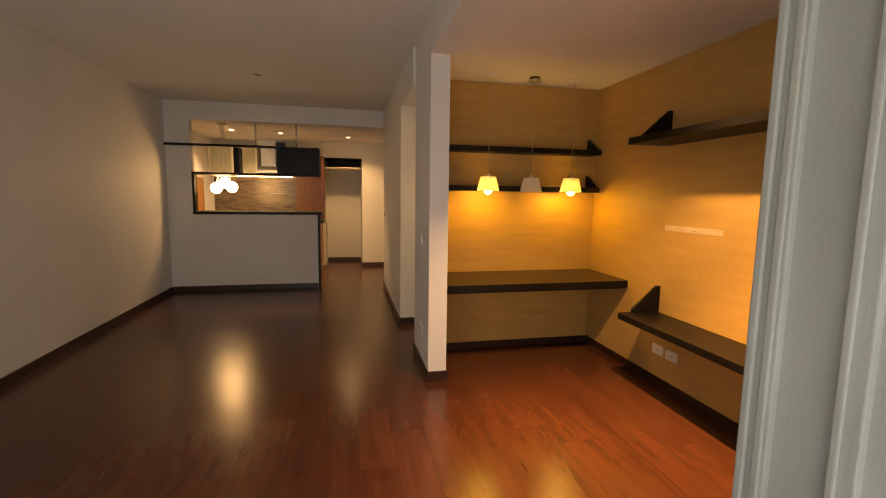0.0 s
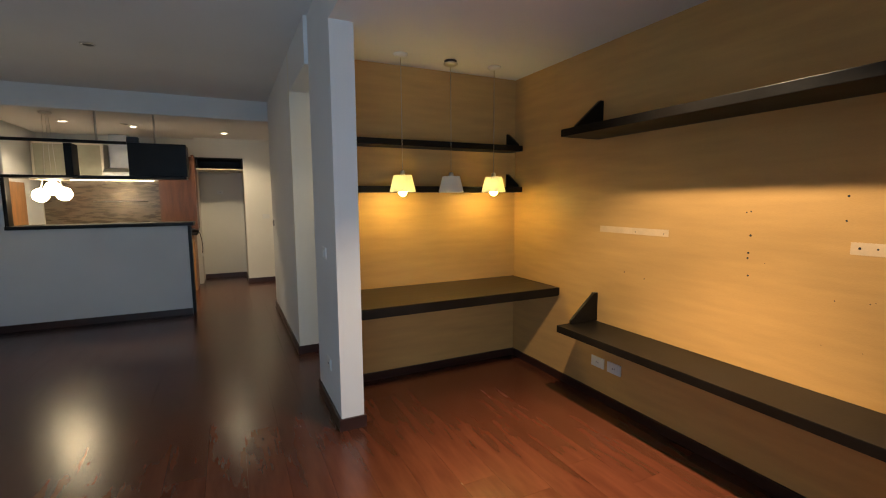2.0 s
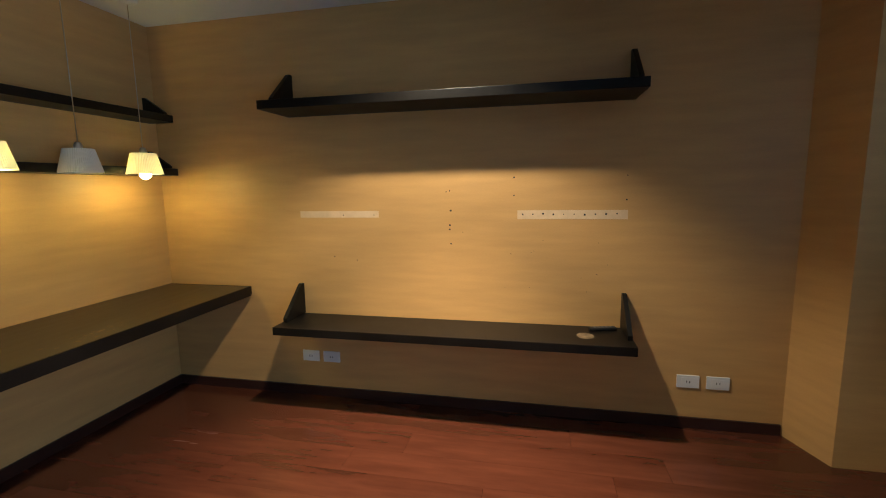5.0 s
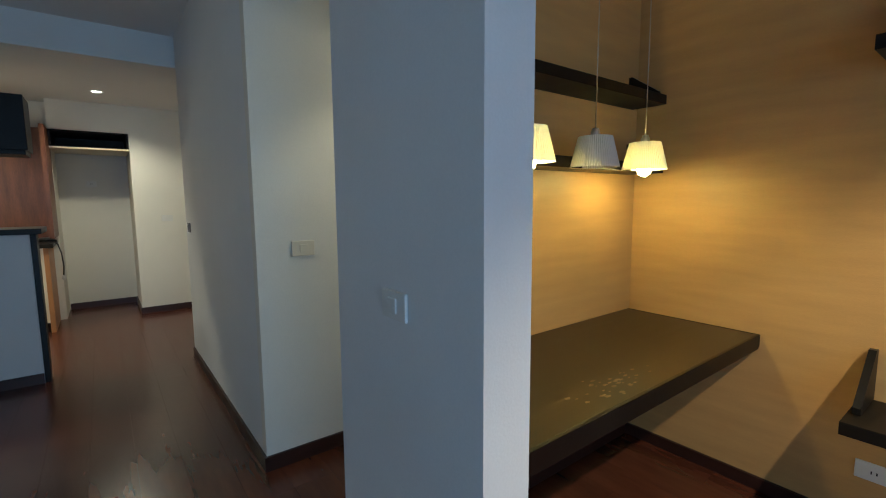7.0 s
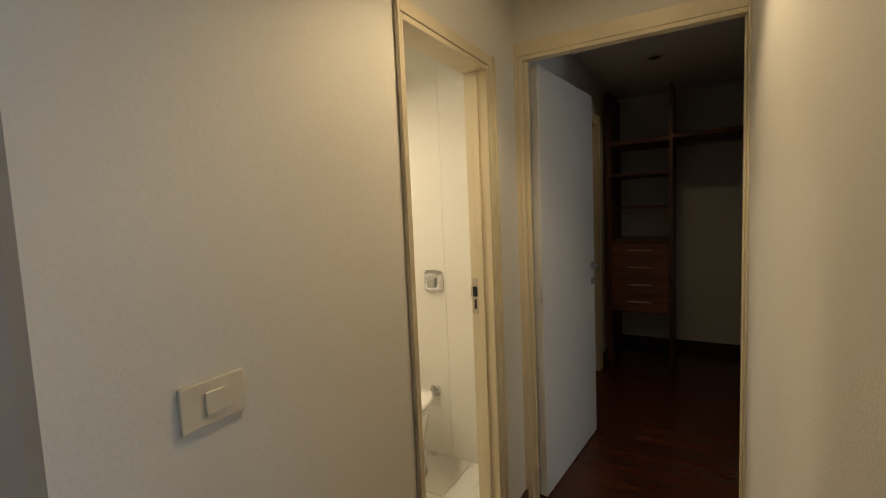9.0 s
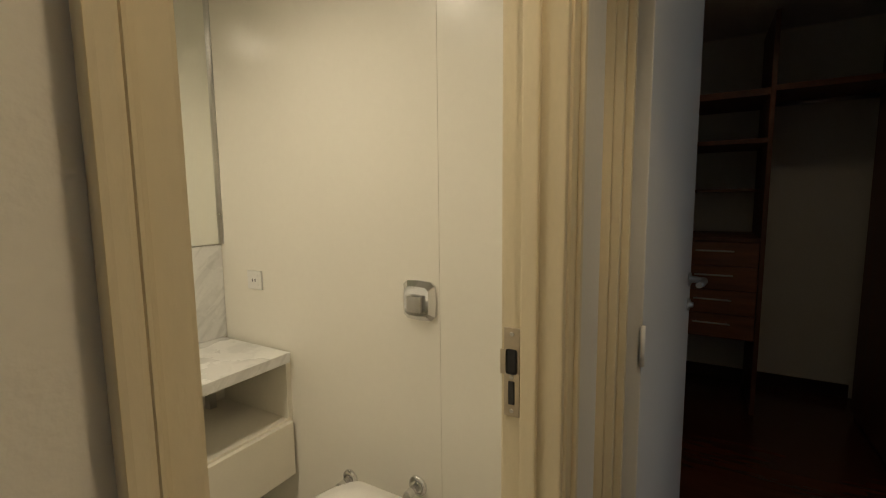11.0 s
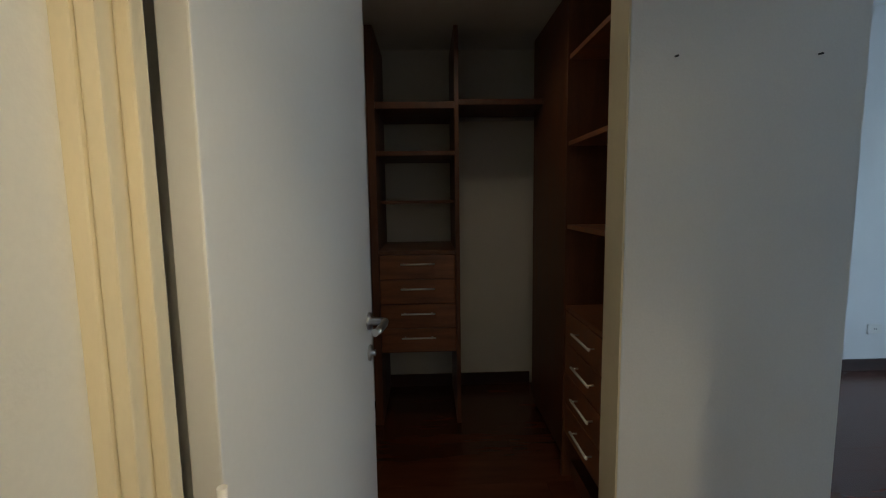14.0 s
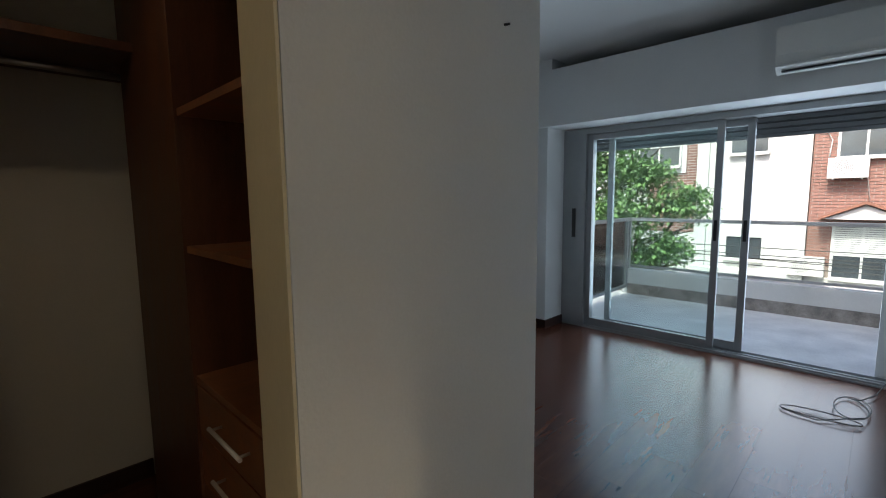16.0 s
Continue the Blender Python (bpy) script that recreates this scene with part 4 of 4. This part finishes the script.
def loft(rows, square=0.0):
    bm = bmesh.new()
    rings = [oval(bm, *r, square=square) for r in rows]
    for a, b in zip(rings, rings[1:]):
        for i in range(len(a)):
            j = (i + 1) % len(a)
            bm.faces.new((a[i], a[j], b[j], b[i])).smooth = True
    bm.faces.new(rings[0][::-1]), bm.faces.new(rings[-1])
    return bm


part("bowl", loft([(3.16, 6.125, 0.20, 0.105, 0.012), (3.16, 6.125, 0.19, 0.10, 0.06), (3.14, 6.125, 0.19, 0.115, 0.20), (3.12, 6.125, 0.23, 0.155, 0.33), (3.12, 6.125, 0.245, 0.168, 0.40), (3.12, 6.125, 0.24, 0.163, 0.408)]), M_CERAMIC, toilet)
part("seat", loft([(3.11, 6.125, 0.245, 0.172, 0.410), (3.11, 6.125, 0.25, 0.176, 0.418), (3.11, 6.125, 0.245, 0.172, 0.426)], square=1.06), M_CERAMIC, toilet)
part("lid", loft([(3.11, 6.125, 0.245, 0.172, 0.428), (3.11, 6.125, 0.25, 0.176, 0.436), (3.11, 6.125, 0.24, 0.164, 0.450), (3.11, 6.125, 0.16, 0.11, 0.455)], square=1.04), M_CERAMIC, toilet)
for y, z in ((6.091, 0.386), (6.384, 0.316)):
    v = thing("pipe_flange", "round chrome pipe flange on the bathroom wall", "pipe", "chrome pipe fittings", at=(3.490, y, z))
    part("flange", lathe([(0.034, 3.4895), (0.033, 3.483), (0.020, 3.478)], y, z, 24, "x"), M_CHROME, v)
    part("stem", lathe([(0.015, 3.478), (0.015, 3.425), (0.012, 3.42)], y, z, 16, "x"), M_CHROME, v)
solid("tile_joint", boxes((3.5138, 3.4902, 5.59, 7.048, 1.327, 1.329)), M_GROUT, "fine grout joint on the bathroom wall", "joint", "bathroom joints")
solid("tile_joint", boxes((3.4888, 3.4902, 5.9995, 6.0002, 0.012, 2.32)), M_GROUT, "fine upright grout joint on the bathroom wall", "joint", "bathroom joints")
bfloor = structure("floor_bath", boxes((1.742, 3.490, 5.578, 7.073, -0.05, 0.003)), M_GROUT, "white tiled bathroom floor", "floor")
for i in range(5):
    for j in range(5):
        x0, y0 = 1.744 + i * 0.355, 5.580 + j * 0.30
        if y0 < 7.05:
            part("tile", boxes((x0, min(x0 + 0.352, 3.489), y0, min(y0 + 0.297, 7.072), 0.003, 0.010)), M_BFLOOR, bfloor)
structure("threshold", boxes((2.45, 2.986, 5.495, 5.578, -0.01, 0.014), bevel=0.002), M_MARBLE, "pale stone door sill", "trim")
structure("threshold_bedroom", boxes((3.312, 3.345, 4.66, 5.467, 0.0, 0.006), bevel=0.001), M_STEEL, "thin metal floor strip in the bedroom doorway", "trim")

# ---- walk-in wardrobe ----
cl = thing("open_wardrobe", "open walnut wardrobe with shelves, rail and four drawers", "wardrobe", at=(5.8, 5.0, 0))
part("divider", boxes((5.50, 6.06, 4.998, 5.022, 0.0, 2.335), bevel=0.001), M_CLOSET, cl)
part("side_panel", boxes((5.50, 6.06, 5.475, 5.520, 0.0, 2.335), bevel=0.001), M_CLOSET, cl)
part("top_shelf", boxes((5.52, 6.06, 5.022, 5.475, 1.887, 1.925), bevel=0.001), M_CLOSET, cl)
part("top_shelf", boxes((5.52, 6.06, 4.45, 4.998, 1.905, 1.937), bevel=0.001), M_CLOSET, cl)
part("shelf", boxes((5.52, 6.06, 5.022, 5.475, 1.622, 1.648), bevel=0.001), M_CLOSET, cl)
part("shelf", boxes((5.72, 6.06, 5.022, 5.475, 1.345, 1.363), bevel=0.001), M_CLOSET, cl)
part("rail", tube([(5.78, 4.46, 1.868), (5.78, 4.998, 1.868)], 0.013, 10), M_STEEL, cl, "pale clothes rail")
dr = part("drawer_box", boxes((5.515, 6.04, 5.024, 5.473, 0.45, 1.048), bevel=0.001), M_CLOSET, cl)
part("drawer_top", boxes((5.49, 6.06, 5.024, 5.473, 1.050, 1.072), bevel=0.002), M_CLOSET, cl)


def drawer_x(x, y0, y1, z0, z1, parent):
    d = part("drawer", boxes((x, x + 0.018, y0, y1, z0, z1), bevel=0.002), M_DRAWER, parent)
    c, w = (y0 + y1) / 2, 0.10
    part("handle", tube([(x - 0.028, c - w, (z0 + z1) / 2 + 0.02), (x - 0.028, c + w, (z0 + z1) / 2 + 0.02)], 0.0055, 8), M_HANDLE, d, "slim steel bar handle")
    for k in (-0.8, 0.8):
        part("handle_foot", tube([(x - 0.028, c + k * w, (z0 + z1) / 2 + 0.02), (x, c + k * w, (z0 + z1) / 2 + 0.02)], 0.004, 6), M_STEEL, d)


for z0, z1 in ((0.902, 1.045), (0.755, 0.898), (0.606, 0.749), (0.460, 0.602)):
    drawer_x(5.495, 5.026, 5.471, z0, z1, cl)

cw = thing("corner_wardrobe", "walnut wardrobe with open shelves above four drawers", "wardrobe", at=(4.7, 4.3, 0))
part("side_panel", boxes((4.340, 4.380, 3.955, 4.535, 0.0, 2.37), bevel=0.001), M_CLOSET, cw)
part("side_panel", boxes((4.945, 4.965, 3.955, 4.545, 0.0, 2.38), bevel=0.001), M_CLOSET, cw)
part("back", boxes((4.380, 4.945, 3.955, 3.965, 0.05, 2.37)), M_CLOSET, cw)
for z in (2.0, 1.622, 1.243, 0.861):
    part("shelf", boxes((4.380, 4.945, 3.966, 4.537, z - 0.02, z), bevel=0.001), M_DRAWER, cw)
part("plinth", boxes((4.380, 4.945, 3.966, 4.50, 0.0, 0.08)), M_CLOSET, cw)
for i in range(4):
    z0 = 0.838 - (i + 1) * 0.150
    d = part("drawer", boxes((4.383, 4.942, 4.520, 4.538, z0, z0 + 0.146), bevel=0.002), M_DRAWER, cw)
    part("handle", tube([(4.56, 4.566, z0 + 0.085), (4.77, 4.566, z0 + 0.085)], 0.0055, 8), M_HANDLE, d, "slim steel bar handle")
    for x in (4.575, 4.755):
        part("handle_foot", tube([(x, 4.566, z0 + 0.085), (x, 4.538, z0 + 0.085)], 0.004, 6), M_STEEL, d)
wd = thing("wardrobe_door_unit", "dark walnut closed wardrobe front in the corner", "wardrobe", at=(5.2, 4.3, 0))
part("body", boxes((4.967, 5.75, 3.955, 4.485, 0.0, 2.33)), M_CLOSET, wd)
part("door", boxes((4.968, 5.748, 4.488, 4.506, 0.05, 2.33), bevel=0.002), M_CLOSET, wd)

# ---- bedroom ----
ac = thing("air_conditioner", "white wall-mounted air conditioner above the window", "air conditioner", at=(3.8, 1.1, 2.25))
part("casing", prism([(0.976, 2.195), (1.10, 2.175), (1.16, 2.215), (1.175, 2.285), (1.165, 2.465), (0.976, 2.475)], "x", 3.41, 4.125), M_PLASTIC, ac)
part("outlet", boxes((3.46, 4.09, 1.115, 1.150, 2.177, 2.187)), M_BLACK, ac, "dark air outlet slot")
part("flap", prism([(1.10, 2.169), (1.185, 2.206), (1.190, 2.219), (1.182, 2.223), (1.098, 2.176)], "x", 3.43, 4.12), M_PLASTIC, ac)

pts = []
for i in range(120):
    a = i / 119
    if a < 0.45:
        ang = a / 0.45 * 2.4 * math.pi + 0.4
        pts.append((3.735 + (0.20 - 0.02 * a) * math.cos(ang), 1.44 + (0.055 + 0.03 * a) * math.sin(ang), 0.008 + 0.012 * (1 + math.sin(ang * 0.5)) * 0.5))
    else:
        ang = 0.8 * math.pi + (a - 0.45) / 0.55 * 2.7 * math.pi
        pts.append((3.60 + (0.135 - 0.05 * a) * math.cos(ang) + 0.02 * math.sin(0.7 * ang), 1.20 + (0.27 - 0.07 * a) * math.sin(ang), 0.014 + 0.02 * (1 + math.sin(ang)) * 0.5))
pts += [(3.56, 1.02, 0.02), (3.49, 0.85, 0.02), (3.45, 0.66, 0.035), (3.42, 0.45, 0.035), (3.40, 0.30, -0.02)]
solid("loose_cable", tube(pts, 0.0036, 6), M_BLACK, "thin black cable lying loosely coiled on the floor", "cable")

# ---- balcony ----
structure("balcony_floor", boxes((-2.0, 6.30, -1.62, 0.40, -0.20, -0.03)), M_BALC, "pale worn concrete balcony floor", "floor")
structure("balcony_parapet", boxes((-2.0, 6.20, -1.66, -1.51, -0.03, 0.33)), M_PARA, "low white rendered balcony parapet", "wall")
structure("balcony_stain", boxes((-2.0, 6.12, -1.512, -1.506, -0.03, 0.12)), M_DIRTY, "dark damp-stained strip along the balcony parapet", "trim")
railing = thing("balcony_railing", "grey metal balcony railing with glass panels", "railing", at=(4, -1.55, 0.33))
part("top_rail", boxes((-2.0, 6.17, -1.585, -1.535, 1.02, 1.065), bevel=0.005), M_ALU, railing)
part("low_rail", boxes((-2.0, 6.12, -1.575, -1.545, 0.36, 0.39)), M_ALU, railing)
for x in (6.14, 3.1, 0.1):
    part("post", boxes((x - 0.025, x + 0.025, -1.585, -1.535, 0.33, 1.02)), M_ALU, railing)
for x0, x1 in ((3.125, 6.115), (0.125, 3.075)):
    g = part("glass_panel", boxes((x0, x1, -1.564, -1.556, 0.39, 1.02)), M_TINT, railing)
    g.visible_shadow = False
part("side_rail", boxes((6.115, 6.165, -1.535, 0.40, 1.02, 1.065), (6.125, 6.155, -1.535, 0.40, 0.06, 0.10), (6.12, 6.16, 0.34, 0.40, -0.03, 1.02), (6.12, 6.16, -1.50, -1.46, 0.10, 1.02)), M_ALU, railing)
g = part("glass_panel", boxes((6.136, 6.144, -1.46, 0.34, 0.10, 1.02)), M_TINT, railing)
g.visible_shadow = False

# ---- street ----
structure("ground", boxes((-400, 400, -400, 0.2, -5.3, -5.2)), M_ASPH, "grey asphalt street", "ground")
structure("pavement", boxes((-60, 60, -11.0, -9.2, -5.2, -5.05)), M_BALC, "pale concrete pavement", "pavement")
structure("facade_own", boxes((-8, XL - 0.15, -0.05, 0.3, -5.2, 3.2), (XL - 0.15, 6.28, 0.02, 0.25, 2.96, 3.2), (XL - 0.15, 6.28, 0.0, 0.3, -5.2, -0.2)), M_RENDER, "rendered facade of the house itself")


def far_window(parent, x0, x1, z0, z1, y, bars=1, blind=0.0):
    w = part("window", boxes((x0, x1, y, y + 0.03, z0, z1)), M_DGLASS, parent, "dark window pane")
    rows = [(x0 - 0.06, x0, y, y + 0.07, z0 - 0.06, z1 + 0.06), (x1, x1 + 0.06, y, y + 0.07, z0 - 0.06, z1 + 0.06), (x0, x1, y, y + 0.07, z1, z1 + 0.06), (x0 - 0.05, x1 + 0.05, y, y + 0.16, z0 - 0.09, z0)]
    for i in range(bars):
        c = x0 + (x1 - x0) * (i + 1) / (bars + 1)
        rows.append((c - 0.025, c + 0.025, y + 0.03, y + 0.06, z0, z1))
    part("frame", boxes(*rows), M_PARA, w)
    if blind:
        bm = bmesh.new()
        z = z1
        while z > z1 - blind * (z1 - z0):
            box(bm, x0, x1, y + 0.03, y + 0.05, z - 0.05, z - 0.006)
            z -= 0.055
        part("blind", bm, M_PARA, w, "pale half-lowered roller blind")


def brick_wall(parent, x0, x1, z0, z1, y, course=0.085, length=0.27):
    """One mesh of offset courses, too far off to be picked apart."""
    verts, faces = [], []
    row, z = 0, z0
    while z < z1 - 0.01:
        x = x0 - (length / 2 if row % 2 else 0)
        while x < x1:
            a, b = max(x, x0), min(x + length - 0.02, x1)
            if b - a > 0.03:
                k = len(verts)
                for yy in (y, y + 0.02):
                    verts += [(a, yy, z), (b, yy, z), (b, yy, z + course - 0.02), (a, yy, z + course - 0.02)]
                faces += [(k + 4, k + 5, k + 6, k + 7), (k, k + 1, k + 5, k + 4), (k + 3, k + 2, k + 6, k + 7), (k, k + 4, k + 7, k + 3), (k + 1, k + 2, k + 6, k + 5)]
            x += length
        z += course
        row += 1
    me = bpy.data.meshes.new("bricks")
    me.from_pydata(verts, [], faces)
    me.materials.append(M_BRICK)
    ob = new("bricks", me)
    ob.parent = parent
    tagged(ob, kind="stuff")


FY = -11.0
hw = thing("white_house", "white rendered house across the street with small dark windows", "house")
part("wall", boxes((5.02, 7.83, FY - 6, FY, -5.2, 6.2)), M_RENDER, hw)
part("pilaster", boxes((5.02, 5.42, FY, FY + 0.12, -5.2, 6.2), (7.50, 7.83, FY, FY + 0.10, -5.2, 6.2)), M_RENDER, hw)
part("roof", boxes((4.9, 7.95, FY - 6, FY + 0.25, 6.2, 6.4)), M_PARA, hw)
part("ledge", boxes((5.02, 7.83, FY, FY + 0.35, -1.0, -0.85)), M_PARA, hw)
far_window(hw, 6.02, 6.92, 2.62, 3.10, FY + 0.005)
far_window(hw, 6.02, 6.92, -0.52, 0.12, FY + 0.005)
far_window(hw, 6.02, 6.92, 4.9, 5.5, FY + 0.005)
hb = thing("brick_house", "red brick house across the street with white windows", "house")
part("wall", boxes((-6.0, 5.0, FY - 6, FY, -5.2, 5.8)), M_MORTAR, hb)
brick_wall(hb, 0.5, 5.0, -0.6, 4.6, FY)
part("base", boxes((-6.0, 5.0, FY, FY + 0.10, -5.2, -0.9)), M_RENDER, hb)
part("roof", boxes((-6.1, 5.0, FY - 6, FY + 0.3, 5.8, 6.0)), M_PARA, hb)
far_window(hb, 2.9, 4.45, 2.35, 3.75, FY + 0.02, 2)
far_window(hb, 2.7, 4.42, -0.85, 0.55, FY + 0.02, 2, 0.55)
far_window(hb, 0.3, 1.7, 2.35, 3.75, FY + 0.02, 2)
gable = part("gable", prism([(3.0, 0.72), (4.65, 0.72), (3.84, 1.08)], "y", FY, FY + 0.5), M_PARA, hb, "small white gabled canopy")
part("gable_edge", prism([(2.9, 0.70), (3.84, 1.12), (4.75, 0.70), (4.75, 0.76), (3.84, 1.19), (2.9, 0.76)], "y", FY, FY + 0.62), M_TERRA, gable)
h3 = thing("brick_house", "brick and white house across the street behind a tree", "house")
part("wall", boxes((7.84, 22, FY - 6, FY, -5.2, 6.0)), M_RENDER, h3)
brick_wall(h3, 7.84, 9.3, 0.2, 3.6, FY)
part("roof", boxes((7.84, 22.2, FY - 6, FY + 0.3, 6.0, 6.2)), M_PARA, h3)
part("white_band", boxes((8.15, 10.4, FY, FY + 0.06, 2.1, 3.3)), M_PARA, h3)
far_window(h3, 8.35, 9.6, 2.35, 2.95, FY + 0.065, 1)
far_window(h3, 11, 12.5, 2.0, 3.2, FY + 0.02, 1)
far_window(h3, 11, 12.5, -0.8, 0.4, FY + 0.02, 1)


def outdoor_unit(x, z, y, s):
    ob = thing("outdoor_ac_unit", "white outdoor air conditioner unit on a facade bracket", "air conditioner", "outdoor units", at=(x, y, z))
    part("casing", boxes((x, x + s, y + 0.05, y + 0.36, z, z + s * 0.66), bevel=0.012), M_PLASTIC, ob)
    bm = bmesh.new()
    cx, cz = x + s * 0.62, z + s * 0.33
    for r in (0.04, 0.09, 0.14, 0.19, 0.24):
        rr = r * s
        tube([(cx + rr * math.cos(a), y + 0.365, cz + rr * math.sin(a)) for a in [k * 2 * math.pi / 20 for k in range(21)]], 0.006, 4, bm)
    part("fan_grille", bm, M_SHUT, ob)
    part("bracket", boxes((x + 0.1, x + 0.14, y, y + 0.36, z - 0.04, z), (x + s - 0.14, x + s - 0.10, y, y + 0.36, z - 0.04, z)), M_STEEL, ob)


outdoor_unit(3.86, 1.78, FY + 0.02, 0.80)
outdoor_unit(4.56, -0.84, FY + 0.10, 0.78)
for k, (za, zb, yy) in enumerate(((0.30, 0.42, -8.0), (0.16, 0.20, -8.0), (0.05, 0.12, -8.1), (-0.12, -0.02, -8.0), (-0.45, -0.62, -8.2), (0.22, -0.15, -8.1))):
    p0, p1 = Vector((-8, yy, zb)), Vector((16, yy, za))
    solid("street_cable", tube([p0.lerp(p1, i / 24) - Vector((0, 0, 0.25 * math.sin(math.pi * i / 24))) for i in range(25)], 0.012, 5), M_BLACK, "thin black overhead street cable", "cable", "street cables")
wire = bmesh.new()
tube([(3.93, FY + 0.06, 4.6), (3.95, FY + 0.06, 2.4), (3.80, FY + 0.06, 1.2)], 0.012, 5, wire)
tube([(4.78, FY + 0.06, 3.1), (4.62, FY + 0.08, 2.8), (4.66, FY + 0.08, 2.35)], 0.015, 5, wire)
solid("facade_wire", wire, M_PLASTIC, "loose white wires hanging down the brick facade", "cable")


def tree(name, bx, by, seed, clusters, label):
    rt = random.Random(seed)
    ob = thing(name, label, "tree", at=(bx, by, -5.2))
    bm = bmesh.new()
    def limb(p0, p1, r0, r1):
        n = 7
        rings = []
        d = (p1 - p0).normalized()
        s = d.cross(Vector((0.2, 1, 0.1))).normalized()
        u = s.cross(d)
        for i in range(6):
            f = i / 5
            c = p0.lerp(p1, f) + Vector((math.sin(f * 5 + seed), math.cos(f * 4), 0)) * 0.06 * math.sin(math.pi * f)
            r = r0 + (r1 - r0) * f
            rings.append([bm.verts.new(c + r * (math.cos(2 * math.pi * k / n) * s + math.sin(2 * math.pi * k / n) * u)) for k in range(n)])
        for a, b in zip(rings, rings[1:]):
            for k in range(n):
                bm.faces.new((a[k], a[(k + 1) % n], b[(k + 1) % n], b[k])).smooth = True
    fork = Vector((bx + 0.1, by, -1.4))
    limb(Vector((bx, by, -5.2)), fork, 0.20, 0.13)
    for c, r in clusters:
        limb(fork, Vector(c), 0.07, 0.012)
        for _ in range(4):
            q = Vector(c) + Vector([rt.gauss(0, r * 0.5) for _ in range(3)])
            limb(Vector(c).lerp(fork, 0.25), q, 0.02, 0.005)
    part("trunk", bm, M_BARK, ob)
    verts, faces = [], []
    for c, r in clusters:
        for _ in range(int(900 * r)):
            d = Vector([rt.gauss(0, 1) for _ in range(3)]).normalized() * r * (rt.random() ** 0.45)
            p = Vector(c) + Vector((d.x * 1.15, d.y, d.z * 0.75))
            clump = Vector([rt.gauss(0, 1) for _ in range(3)]).normalized()
            for _ in range(3):
                q = p + Vector([rt.gauss(0, 0.05) for _ in range(3)])
                ax = (clump + Vector([rt.gauss(0, 0.6) for _ in range(3)])).normalized()
                sd = ax.cross(Vector((0.3, 0.2, 1))).normalized()
                L, W = rt.uniform(0.07, 0.13), rt.uniform(0.026, 0.045)
                k = len(verts)
                up = sd.cross(ax) * 0.012
                verts += [tuple(q), tuple(q + ax * L * 0.5 + sd * W + up), tuple(q + ax * L), tuple(q + ax * L * 0.5 - sd * W + up)]
                faces += [(k, k + 1, k + 2), (k, k + 2, k + 3)]
    me = bpy.data.meshes.new("crown")
    me.from_pydata(verts, [], faces)
    me.materials.append(M_LEAFG)
    cr = new("crown", me)
    cr.parent = ob
    cr.matrix_parent_inverse = ob.matrix_basis.inverted()
    tagged(cr, "uneven green leaf crown", kind="stuff")


tree("street_tree", 7.6, -5.2, 3, [((7.9, -5.0, 2.0), 0.75), ((7.2, -5.0, 1.75), 0.55), ((6.5, -5.1, 1.2), 0.55), ((7.5, -4.8, 1.0), 0.7), ((6.75, -5.0, 0.25), 0.5), ((8.3, -5.3, 0.9), 0.8), ((7.6, -5.2, 2.9), 0.6), ((8.6, -5.0, 2.6), 0.8), ((7.4, -5.3, 0.0), 0.6), ((9.2, -5.4, 1.7), 0.9)],
     "green street tree with a loose uneven crown")

# ---- plank floor ----
floor = structure("floor", boxes((XL, 1.742, 0.40, 10.5, -0.12, -0.011), (1.742, 3.515, 0.40, 5.603, -0.12, -0.011), (1.742, 2.7, 7.2, 10.5, -0.12, -0.011), (3.515, 6.135, 0.40, 5.60, -0.12, -0.011)), M_SUB, "red-brown laminate plank floor", "floor")
rp = random.Random(21)
PW, PL, GAP = 0.19, 1.285, 0.0005
col = 0
x = XL
while x < 6.13:
    x1 = min(x + PW, 6.134)
    if x < 1.65:
        spans = [(0.45, 10.45)]
    elif x < 2.7:
        spans = [(0.45, 5.502), (7.62, 9.63)]
    elif x < 3.36:
        spans = [(0.45, 5.502)]
    else:
        spans = [(0.605, 5.545)]
    for a, b in spans:
        y = a - rp.uniform(0, PL)
        while y < b:
            y0, y1 = max(y, a), min(y + PL, b)
            if y1 - y0 > 0.02:
                p = part("plank", boxes((x + GAP, x1 - GAP, y0 + GAP, y1 - GAP, -0.011, 0.0)), M_PLANK, floor)
            y += PL
    x += PW
